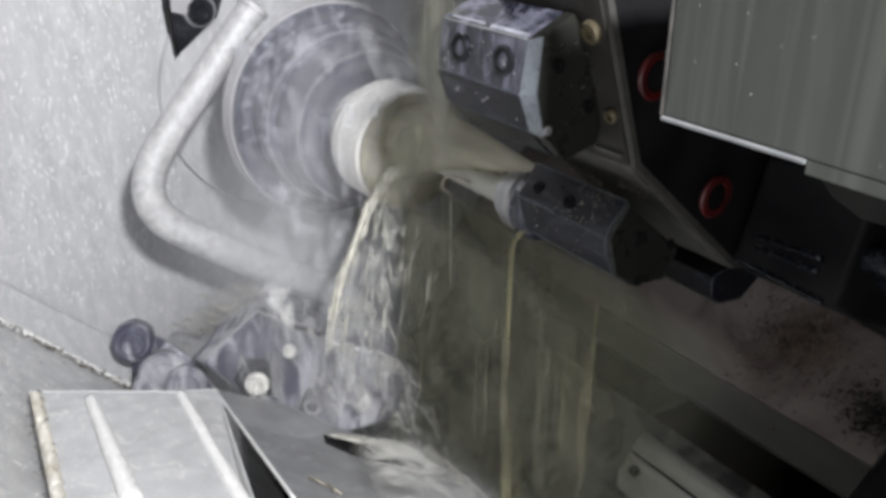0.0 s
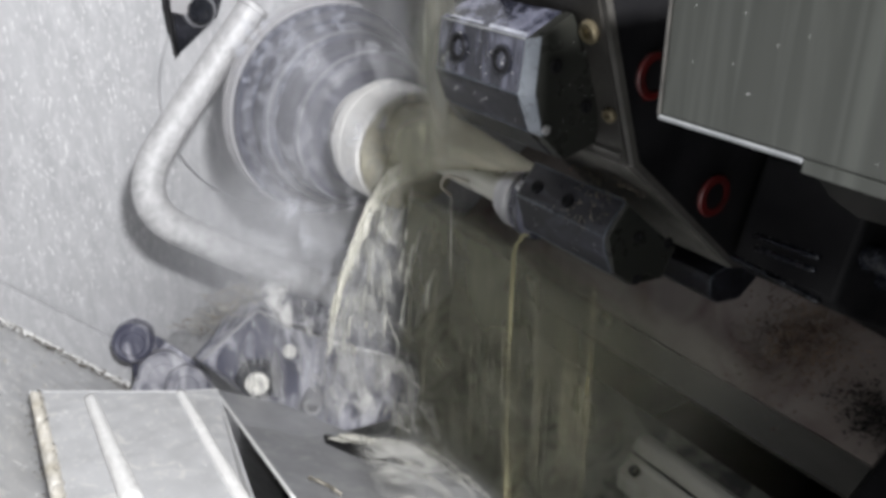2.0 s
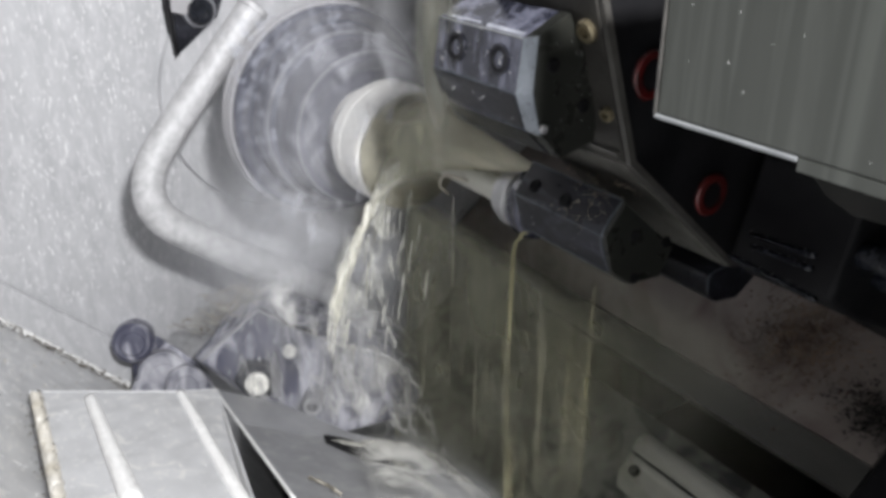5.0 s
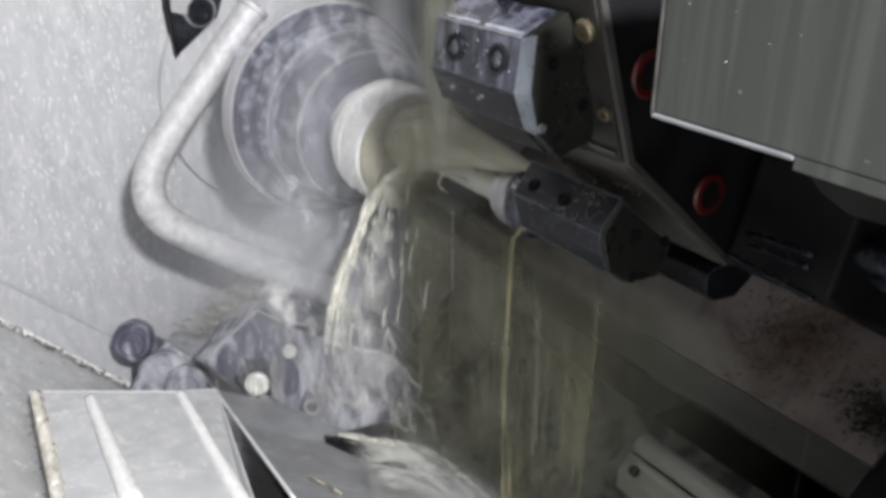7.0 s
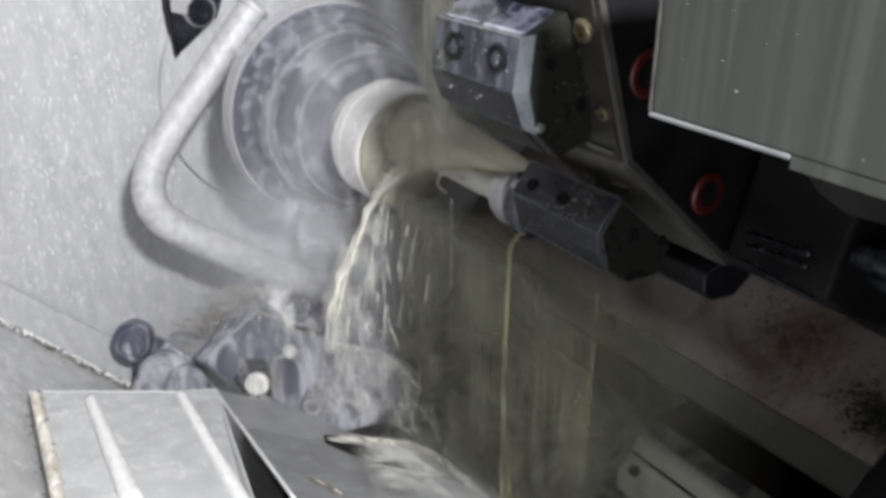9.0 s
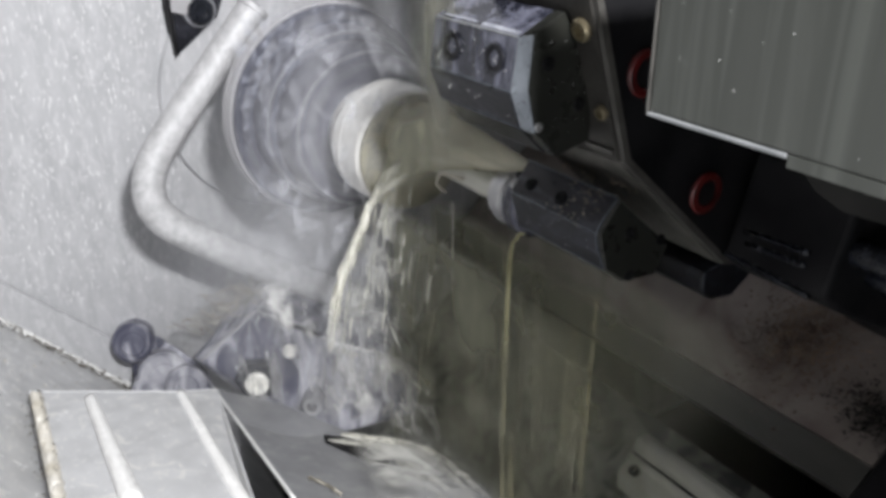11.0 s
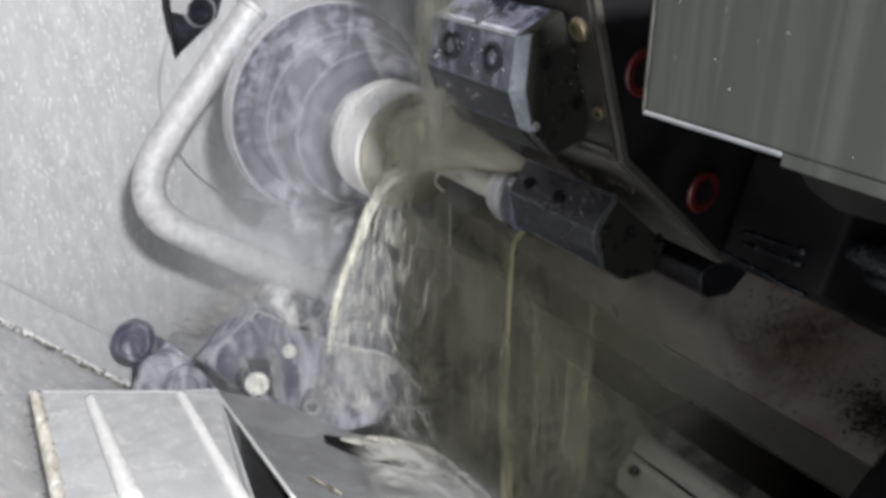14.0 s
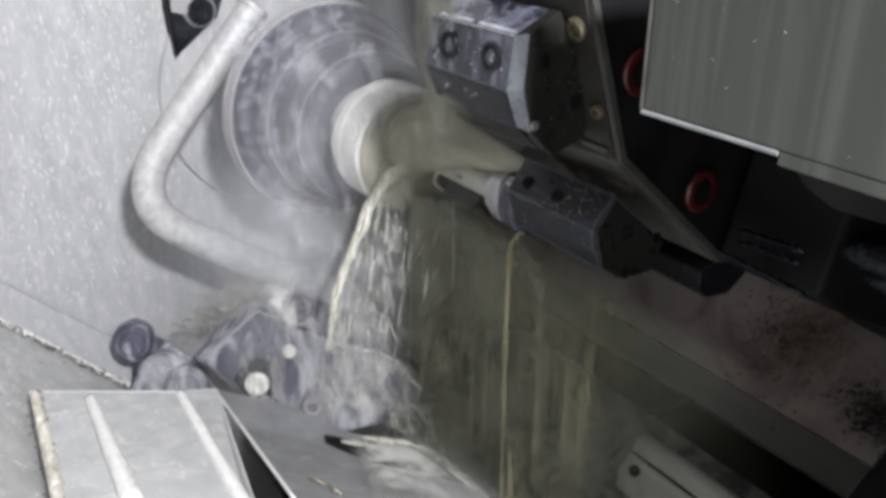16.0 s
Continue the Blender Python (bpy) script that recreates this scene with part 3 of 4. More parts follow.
deck = root("chute_deck", Vector((0.2677, -0.1221, 0.7207)), "grey sheet deck draining under the hinge housing", "chute deck")
part("sheet", slab([Vector((0.0478, -0.1795, 0.7153)), Vector((0.3142, -0.1972, 0.7605)), Vector((0.3592, -0.1982, 0.7673)), Vector((0.3780, -0.0154, 0.6889)), Vector((0.3209, -0.0137, 0.6801)), Vector((0.1986, -0.0078, 0.6604)), Vector((0.1630, -0.0693, 0.6827)), Vector((0.0855, -0.1148, 0.6919))], 0.003, 0.001), DECK, deck)
# flat black slab lying on the deck; no opening is cut
part("dark_wedge", slab([Vector((0.1766, -0.1061, 0.7041)), Vector((0.1944, -0.1119, 0.7092)), Vector((0.2083, -0.1047, 0.7080)), Vector((0.2220, -0.0976, 0.7068)), Vector((0.2394, -0.0813, 0.7020)), Vector((0.2461, -0.0668, 0.6965)), Vector((0.2158, -0.0711, 0.6942)), Vector((0.1901, -0.0815, 0.6951))], 0.004, 0.001), DARK, deck, "flat black wedge laid on the deck")
part("edge", pipe([Vector((0.0540, -0.1801, 0.7176)), Vector((0.2015, -0.1903, 0.7427)), Vector((0.3160, -0.1979, 0.7621))], 0.0018, 20, 8, 0.2, 2), EDGE, deck, "bright sheet edge", True)

# ---- turret, moving along the bed ----
HUB = Vector((0.0, 0.251, 1.243))
FLAT, CORNER = 0.297, 0.3075


def dodecagon(apothem, first=228.6 + 15):
    r = apothem / math.cos(radians(15))
    return [(HUB.y + r * math.cos(radians(first + 30 * k)), HUB.z + r * math.sin(radians(first + 30 * k))) for k in range(12)]


turret = root("tool_turret", (0.44, HUB.y, HUB.z), "black twelve-sided lathe tool turret with bright edges", "tool turret")
part("disc", prism(dodecagon(FLAT), 0.372, 0.4840, 0.0), DARK, turret)
outer, inner = dodecagon(FLAT + 0.0030), dodecagon(FLAT - 0.0020)
for k in range(12):
    j = (k + 1) % 12
    part("chamfer", prism([outer[k], outer[j], inner[j], inner[k]], 0.4806, 0.4852, 0.0), RIMGREY, turret, "thin worn grey chamfer")
part("hub_cover", turned([(0.4842, 0.0), (0.4842, 0.19), (0.505, 0.185), (0.505, 0.0)], HUB, steps=48), DARK, turret)


def station(angle, out, along, side):
    """A place by a turret flat: out from the flat, along x, sideways."""
    a = radians(angle)
    n, s = Vector((0, math.cos(a), math.sin(a))), Vector((0, -math.sin(a), math.cos(a)))
    return HUB + n * (FLAT + out) + s * side + Vector((along, 0, 0))


for angle in (204.3, 230.2):
    c = HUB + Vector((0.4841, 0.273 * math.cos(radians(angle)), 0.273 * math.sin(radians(angle))))
    seal = part("port_seal", turned([(0, 0.0105), (0, 0.0150), (0.002, 0.0162), (0.004, 0.0150), (0.004, 0.0105)], c, steps=32), RED, turret, "red rubber port seal")
    part("port", rod(c, c + Vector((0.0022, 0, 0)), 0.0104, 24), DARK, seal)
SEAT_WAY = Vector((0, math.cos(radians(198.6)), math.sin(radians(198.6))))
for along, side, r in ((0.4690, -0.0135, 0.0078), (0.4738, 0.0430, 0.0052)):
    part("clamp_screw", screw_head(station(198.6, 0.0025, along, side), SEAT_WAY, r, 0.006), BRASS, turret, "oily clamp screw")
part("seat_key", slab([station(198.6, 0.0045, x, t) for x, t in ((0.452, 0.0705), (0.478, 0.0705), (0.478, 0.0745), (0.452, 0.0745))], 0.0025, 0.0008), RIMGREY, turret, "small worn key")

# the two lower flats take a paler copy; their light is in the colour
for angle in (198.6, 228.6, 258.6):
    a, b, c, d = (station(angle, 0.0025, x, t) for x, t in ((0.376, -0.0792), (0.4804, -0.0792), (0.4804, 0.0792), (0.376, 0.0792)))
    part("seat_plate", slab([a, b, c, d], 0.002, 0.0005), SEAT if angle < 200 else FLATGREY, turret, "grimy holder seat, painted paler where the flat is lit")

slide = root("turret_cover", (0.9, -0.05, 1.2), "grey painted sheet cover of the turret slide", "turret cover")
part("front_sheet", box(0.586, 1.6, -0.100, -0.096, 1.1445, 1.248, 0.001), PANEL, slide)
part("body", box(0.595, 1.6, -0.0955, 0.60, 1.152, 1.246, 0.004), DARK, slide)
part("hem", prism([(-0.1003, 1.1446), (-0.1016, 1.1440), (-0.1016, 1.1428), (-0.1003, 1.1428)], 0.586, 0.664, 0.0), HEMGREY, slide, "bright folded bottom hem")
part("end_edge", box(0.5846, 0.5858, -0.1012, -0.08, 1.1445, 1.248, 0.0005), RIMGREY, slide, "worn sheet edge")
part("underside", slab([(0.60, -0.094, 1.150), (1.6, -0.094, 1.150), (1.6, 0.45, 1.02), (0.60, 0.45, 1.02)], 0.01), DARK, slide)
part("lower_sheet", box(0.6642, 1.6, -0.100, -0.096, 1.1385, 1.1443, 0.0), PANEL, slide)
# near-black colour puts the shade below the cover onto this skirt
part("skirt", slab([(0.6420, -0.0600, 1.1272), (0.6543, -0.0600, 1.1164), (0.6693, -0.0600, 1.1111), (0.7116, -0.0600, 1.1132), (0.7082, -0.0600, 1.1267)], 0.004, 0.001), SKIRT, slide, "recessed skirt with its shade painted near black")

# the tool holders clamped to the turret flats
H1 = [(-0.0749, 1.1558), (-0.0794, 1.1219), (-0.0700, 1.0971), (-0.0474, 1.0761), (-0.0196, 1.0839), (-0.0196, 1.1226), (-0.0468, 1.1698)]
END = [(-0.0708, 1.1585), (-0.0738, 1.1240), (-0.0664, 1.0955)] + H1[3:]
holder = root("tool_holder", (0.41, -0.05, 1.12), "black steel turning tool holder with chamfered sides", "tool holder", "holders on the turret")
part("body", prism(H1, 0.356, 0.4500, 0.0012), WETBLACK, holder)


def nose_cap(x0, x1):
    """The holder's end, cut back on its front side alone."""
    bm = prism(H1, x0, x1, 0.0)
    for v in bm.verts:
        if v.co.x > x1 - 1e-6:
            k = min(range(len(H1)), key=lambda n: abs(v.co.y - H1[n][0]) + abs(v.co.z - H1[n][1]))
            v.co.y, v.co.z = END[k]
    return bevelled(bm, 0.0006)


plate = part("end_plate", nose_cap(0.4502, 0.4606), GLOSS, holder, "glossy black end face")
for k in (0, 1):
    a, b = Vector((0.4506, *H1[k])), Vector((0.4506, *H1[k + 1]))
    c, d = Vector((0.4606, *END[k + 1])), Vector((0.4606, *END[k]))
    lift = Vector((0.0006, -0.0006, 0))
    # the pale colour stands in for the reflection on the chamfer
    part("chamfer", slab([a + lift, b + lift, c + lift, d + lift], 0.0008), SHEEN, holder, "blued chamfer with its highlight painted in")
# thin pale pipes draw the highlights along the holder's edges
for k in (0, 1, 2):
    part("edge_glint", pipe([(0.357, *H1[k]), (0.41, *H1[k]), (0.4500, *H1[k])], 0.0007, 20, 6, 0.5, 5 + k), HEMGREY if k == 0 else BLUE, holder, "painted highlight on a blued edge", True)
# thin plates make the two lower flanks darker than the body
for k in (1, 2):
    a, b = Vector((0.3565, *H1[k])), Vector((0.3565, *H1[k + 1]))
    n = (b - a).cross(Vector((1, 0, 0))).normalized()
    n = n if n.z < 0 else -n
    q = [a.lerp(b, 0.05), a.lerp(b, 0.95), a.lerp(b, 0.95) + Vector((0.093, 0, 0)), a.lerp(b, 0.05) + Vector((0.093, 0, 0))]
    part("under_face", slab([p + n * 0.0006 for p in q], 0.001), SLATE, holder, "slate-black lower flank, darker than the body")
EDGE_UP = (Vector((0, *H1[6])) - Vector((0, *H1[0]))).normalized()
# two pale strips paint the broken highlight along the top edge
for x0, x1 in ((0.363, 0.402), (0.408, 0.4485)):
    a, b = Vector((x0, *H1[0])) + EDGE_UP * 0.0012, Vector((x1, *H1[0])) + EDGE_UP * 0.0012
    part("bevel_glint_strip", slab([a, b, b + EDGE_UP * 0.0046, a + EDGE_UP * 0.0046], 0.0012, 0.0005), BEVEL, holder, "pale strip for the top edge's highlight")
for y, z, kind in ((-0.0587, 1.1392, DARK), (-0.0315, 1.1096, DARK), (-0.0640, 1.0993, SCREW)):
    part("end_screw", screw_head((0.4604, y, z), (1, 0, 0), 0.0046 if kind is DARK else 0.0032, 0.002), kind, plate, "small socket screw")
N1 = Vector((0, -0.99, 0.1)).normalized()
for along in (0.382, 0.430):
    c = Vector((along, -0.0778, 1.1395))
    part("screw_rim", turned([(-0.002, 0.0082), (-0.002, 0.0104), (0.0008, 0.0100), (0.0008, 0.0082)], c, N1, 24), SLATE, holder, "worn recess rim")
    part("side_screw", turned([(-0.006, 0.0), (-0.006, 0.0081), (0.0004, 0.0081), (0.0004, 0.0058), (-0.003, 0.0045), (-0.003, 0.0)], c, N1, 24), DARK, holder, "recessed clamping screw")

H2 = [(-0.0089, 1.0461), (-0.0260, 1.0240), (-0.0170, 0.9945), (0.0026, 0.9797), (0.0342, 0.9769), (0.0460, 0.9989)]
bar_holder = root("boring_bar_holder", (0.42, 0.0, 1.0), "black hexagonal boring bar holder with chips on it", "tool holder", "holders on the turret")
part("body", prism(H2, 0.385, 0.4815, 0.0015), SLATE, bar_holder)
plate2 = part("end_plate", tapered(H2, 0.4817, 0.4845, 0.95), GLOSS, bar_holder, "oily black end face")
# edge highlights of the bar holder, drawn as thin bluish pipes
for k in (0, 1, 2):
    part("edge_glint", pipe([(0.386, *H2[k]), (0.43, *H2[k]), (0.4815, *H2[k])], 0.0006, 20, 6, 0.5, 8 + k), BLUE, bar_holder, "painted highlight on a blued edge", True)
part("edge_glint", pipe([(0.4822, *H2[0]), (0.4822, *H2[1]), (0.4822, *H2[2])], 0.0007, 30, 6, 0.5, 12), BLUE, bar_holder, "painted highlight on a blued edge", True)
for y, z in ((0.0031, 1.0183), (0.0350, 1.0057), (0.0064, 0.9845)):
    part("end_screw", screw_head((0.4845, y, z), (1, 0, 0), 0.0042, 0.0016), DARK, plate2, "dark socket screw")
for along, sx in ((0.402, 0.004), (0.436, 0.004)):
    part("clamp_screw", screw_head((along, -0.0190, 1.0335), (0, -0.79, 0.61), 0.005, 0.002), DARK, bar_holder, "dark clamping screw")
part("nozzle", rod((0.386, -0.004, 1.030), (0.372, -0.006, 1.028), 0.006, 20, 0.001, 0.003), BLACK, bar_holder)
bar = root("boring_bar", (0.36, 0.006, 1.0), "steel boring bar with a pale clamping collar", "boring bar")
part("collar", turned([(0.340, 0.012), (0.340, 0.019), (0.343, 0.022), (0.350, 0.022), (0.352, 0.0252), (0.361, 0.0252), (0.363, 0.022), (0.363, 0.012)], (0, 0.006, 1.004), steps=40), SCREW, bar, "pale steel collar")
part("collar_ring", turned([(0.3632, 0.012), (0.3632, 0.0215), (0.367, 0.0215), (0.368, 0.0262), (0.371, 0.0272), (0.381, 0.0272), (0.3845, 0.025), (0.3845, 0.012)], (0, 0.006, 1.004), steps=40), WETBLACK, bar, "dark milky clamping ring")
part("collar_screw", screw_head((0.376, -0.0125, 1.0235), (0, -0.68, 0.73), 0.0045, 0.003), SCREW, bar, "small steel screw")
part("shank", turned([(0.19, 0.0), (0.19, 0.0115), (0.20, 0.0125), (0.351, 0.0125), (0.351, 0)], (0, 0.004, 1.004), steps=28), RAIL, bar, smooth=False)
part("cutting_tip", box(0.188, 0.203, -0.016, 0.002, 1.000, 1.006, 0.001), BRASS, bar, "small gold cutting insert")
part("hose_hook", pipe([(0.30, -0.010, 1.004), (0.282, -0.02, 1.006), (0.274, -0.02, 0.994), (0.28, -0.014, 0.986)], 0.0014, 24, 10), SWARF, bar, "thin curled chip", True)

holder3 = root("tool_holder", (0.44, 0.15, 0.93), "small black tool holder under the turret", "tool holder", "holders on the turret")
part("body", prism([(0.1208, 0.9445), (0.1218, 0.9255), (0.1357, 0.9150), (0.1631, 0.9112), (0.1860, 0.9276), (0.1547, 0.9488)], 0.395, 0.46, 0.003), SLATE, holder3)
# the small holder's edge highlight is a coloured pipe too
part("edge_glint", pipe([(0.4605, 0.1400, 0.9490), (0.4610, 0.1208, 0.9445), (0.4610, 0.1218, 0.9255)], 0.0007, 16, 6, 0.3, 2), BLUE, holder3, "painted edge highlight", True)
part("shank", prism([(0.125, 0.925), (0.155, 0.915), (0.17, 0.95), (0.13, 0.96)], 0.375, 0.4045, 0.002), BLACK, holder3)

# things under the turret's far side
lug = root("slide_bracket", (0.62, 0.2, 1.0), "dark slide bracket and rods under the turret", "bracket")
part("arm", prism([(0.097, 0.980), (0.124, 0.961), (0.213, 0.916), (0.342, 0.835), (0.45, 0.80), (0.45, 1.05), (0.12, 1.06)], 0.493, 0.58, 0.004), DARK, lug)
for y, z, r in ((0.125, 1.010, 0.010), (0.150, 0.985, 0.008), (0.180, 0.968, 0.010)):
    part("rod", rod((0.57, y, z), (0.68, y, z), r, 20, 0.002), BLACK, lug)
part("block", prism([(0.10, 0.99), (0.20, 0.93), (0.28, 0.96), (0.20, 1.06)], 0.66, 0.74, 0.004), DARK, lug)

part("pin", rod((0.70, 0.03, 1.06), (0.742, 0.03, 1.025), 0.002, 12, 0.0), EDGE, lug, "thin bright pin")

for a, b in ((Vector((0.5187, 0.0850, 1.0122)), Vector((0.5853, 0.0589, 1.0277))), (Vector((0.5223, 0.0836, 1.0042)), Vector((0.5866, 0.0550, 1.0206))), (Vector((0.5151, 0.0682, 0.9987)), Vector((0.5998, 0.0440, 1.0074)))):
    part("wiper_bar", pipe([a, a.lerp(b, 0.5), b], 0.0022, 20, 10, 0.1, 2), BLACK, lug, "dark wiper bar", True)

# ---- chips, swarf and drops ----


def flakes(count, place, size, seed):
    """Loose curled chips: small bent strips scattered over a patch."""
    r = random.Random(seed)
    bm = bmesh.new()
    for _ in range(count):
        c, s = Vector(place(r)), r.uniform(0.5, 1.2) * size
        turn = Euler((r.uniform(0, 6), r.uniform(0, 6), r.uniform(0, 6))).to_matrix()
        rows = []
        for k in range(4):
            a = k * 0.7
            rows.append([bm.verts.new(c + turn @ Vector((w * s * 0.3, math.sin(a) * s, math.cos(a) * s))) for w in (-1, 1)])
        for k in range(3):
            bm.faces.new((rows[k][0], rows[k][1], rows[k + 1][1], rows[k + 1][0]))
    return bm


tagged(part("chips", flakes(70, lambda r: (r.uniform(0.40, 0.475), r.uniform(0.0, 0.03), 1.046 - r.uniform(0.0, 0.006)), 0.0018, 21), CHIP, bar_holder, "wet metal chips"), kind="stuff")


def on_holder(r):
    u = r.random() ** 1.6
    return Vector((r.gauss(0.455, 0.014), -0.0089 - 0.0171 * u - 0.0008, 1.0461 - 0.0221 * u + 0.0006))


tagged(part("chips", flakes(60, on_holder, 0.0012, 22), CHIP, bar_holder, "wet metal chips"), kind="stuff")


def on_bed(y0, y1, x0, x1):
    def place(r):
        y = r.gauss((y0 + y1) / 2, (y1 - y0) / 4)
        return (r.gauss((x0 + x1) / 2, (x1 - x0) / 4), y, bed(y) + 0.002)
    return place


solo("chip_heap", flakes(2200, on_bed(0.272, 0.365, 0.375, 0.485), 0.0024, 3), RUST, "rusty metal chips clinging to the bed cover", "metal chips", kind="stuff")
solo("chip_scatter", flakes(900, on_bed(0.27, 0.315, 0.50, 0.58), 0.0026, 4), SKIRT, "dark oily chips heaped on the bed cover", "metal chips", kind="stuff")


solo("flange_chips", flakes(460, lambda r: Vector((-0.1075, -0.385, 0.8117)).lerp(Vector((-0.1075, -0.232, 0.6434)), r.random()) + Vector((r.uniform(0, 0.012), r.uniform(-0.003, 0.003), r.uniform(-0.003, 0.003))), 0.0021, 31), GRIT, "dark chips caught along the wall flange", "metal chips", kind="stuff")


def threads_of_swarf():
    bms = []
    r = random.Random(8)
    for k in range(110):
        a = Vector((0.0061, -0.1770, 0.7582)).lerp(Vector((0.0355, -0.1176, 0.8049)), r.random()) + FACE * r.uniform(-0.05, 0.0)
        tip = a + RISE * r.uniform(0.0, 0.016) - SIDE * r.uniform(-0.03, 0.04) + FACE * r.uniform(-0.02, 0.02)
        mid = a.lerp(tip, 0.5) + RISE * r.uniform(-0.006, 0.012)
        bms.append(pipe([a, mid, tip], r.uniform(0.0003, 0.0006), 6, 5))
    return merge(*bms)


solo("swarf_nest", threads_of_swarf(), SWARF, "pale stringy swarf tangled on the hinge housing", "swarf", kind="stuff", smooth=True)
LIP_A, LIP_B = Vector((0.0945, -0.3600, 0.8060)), Vector((0.3040, -0.3735, 0.8335))
solo("lip_chips", flakes(90, lambda r: LIP_A.lerp(LIP_B, r.random()) + Vector((0, r.choice((-0.006, 0.006)) + r.uniform(-0.003, 0.003), r.uniform(-0.002, 0.001))), 0.0016, 33), GRIT, "small dark chips stuck in the cover's residue", "metal chips", kind="stuff")
solo("chute_chips", flakes(70, lambda r: (lambda y: Vector((r.uniform(-0.10, 0.10), y, 1.2422 - 1.1 * (y + 0.78) + 0.001)))(r.uniform(-0.40, -0.29)), 0.0018, 34), SWARF, "pale and dark chips scattered on the chute", "metal chips", kind="stuff")
solo("curled_chip", pipe([Vector((0.2778, -0.1676, 0.7445)), Vector((0.2887, -0.1632, 0.7463)), Vector((0.2941, -0.1577, 0.7424)), Vector((0.3047, -0.1560, 0.7453)), Vector((0.3121, -0.1526, 0.7427))], 0.0016, 40, 8, 1.0, 6), SWARF, "small curled chip lying on the deck", "chip", smooth=True)


def drops(count, place, r0, r1, seed, stretch=1.0):
    r = random.Random(seed)
    bm = bmesh.new()
    for _ in range(count):
        c, n = place(r)
        s = r.uniform(r0, r1)
        m = Matrix.Translation(c) @ Vector((0, 0, 1)).rotation_difference(Vector((0, 0, 1))).to_matrix().to_4x4() @ Matrix.Diagonal((s, s, s * r.uniform(1.0, stretch), 1))
        bmesh.ops.create_icosphere(bm, subdivisions=1, radius=1.0, matrix=m)
    return bm


WATER = material("clear_drops", [(0.8, 0.8, 0.8), (0.9, 0.9, 0.9)], 0.12, 0.0, 40, bump=0.0, spec=0.9)
solo("wall_drops", drops(800, lambda r: (Vector((-0.1195, r.uniform(-0.40, -0.13), r.uniform(0.78, 1.16))), 0), 0.00035, 0.0007, 2, 9.0), WATER, "pale coolant drops running down the wall", "drops", kind="stuff", smooth=True)
cover_drops = drops(70, lambda r: (Vector((r.uniform(0.59, 0.95), -0.1005, r.uniform(1.15, 1.28))), 0), 0.00014, 0.0003, 6, 2.5)
tagged(part("drops", cover_drops, WATER, slide, "pale coolant drops", True), kind="stuff")
tagged(part("drops", drops(34, lambda r: (Vector((r.uniform(0.36, 0.449), -0.0800 + r.uniform(0, 0.003), r.uniform(1.105, 1.150))), 0), 0.0002, 0.00045, 51, 2.0), WATER, holder, "bright coolant drops", True), kind="stuff")
tagged(part("drops", drops(40, lambda r: (Vector((0.4608, r.uniform(-0.062, -0.024), r.uniform(1.09, 1.155))), 0), 0.00015, 0.0003, 52, 1.5), WATER, plate, "bright coolant drops", True), kind="stuff")
tagged(part("drops", drops(26, lambda r: (Vector((r.uniform(0.39, 0.48), -0.0262, r.uniform(0.998, 1.024))), 0), 0.00015, 0.00035, 53, 1.5), WATER, bar_holder, "bright coolant drops", True), kind="stuff")
solo("chute_drops", drops(320, lambda r: (lambda y: (Vector((r.uniform(-0.11, 0.35), y, 1.2422 - 1.1000 * (y + 0.78) + 0.0005)), 0))(r.uniform(-0.43, -0.27)), 0.0003, 0.0008, 41, 1.5), WATER, "coolant drops sparkling on the chute", "drops", kind="stuff", smooth=True)
solo("tray_drops", drops(50, lambda r: (Vector((0.1056, -0.3557, 0.7998)).lerp(Vector((0.2936, -0.3684, 0.8244)), r.random()).lerp(Vector((0.1460, -0.2494, 0.7858)).lerp(Vector((0.3493, -0.2564, 0.8113)), r.random()), r.random() ** 1.5), 0), 0.0004, 0.0010, 12, 1.0), WATER, "coolant drops on the folded cover", "drops", kind="stuff", smooth=True)

# ---- coolant ----
rnd = random.Random(11)


def fall(start, length, push=(0, 0, 0), n=8):
    """The line of a falling stream that leaves start with some sideways push."""
    s, p = Vector(start), Vector(push)
    return [s + p * math.sqrt(u / n) + Vector((0, 0, -length * u / n)) for u in range(n + 1)]


STRANDS = []


def strand(parent, line, r, mat, seed, lump=0.9, count=70, flat=0.6, twist=9.0):
    ob = part("strand", pipe(line, r, count, 10, lump, seed, flat, twist, lambda u: min(1.0, 0.15 + (1 - u) * 4, 0.4 + u * 6)), mat, parent, "", True)
    STRANDS.append((ob, seed))
    return ob


curtain = root("coolant_curtain", (0.22, 0.02, 0.45), "olive turbid coolant curtain falling from the workpiece", "coolant")


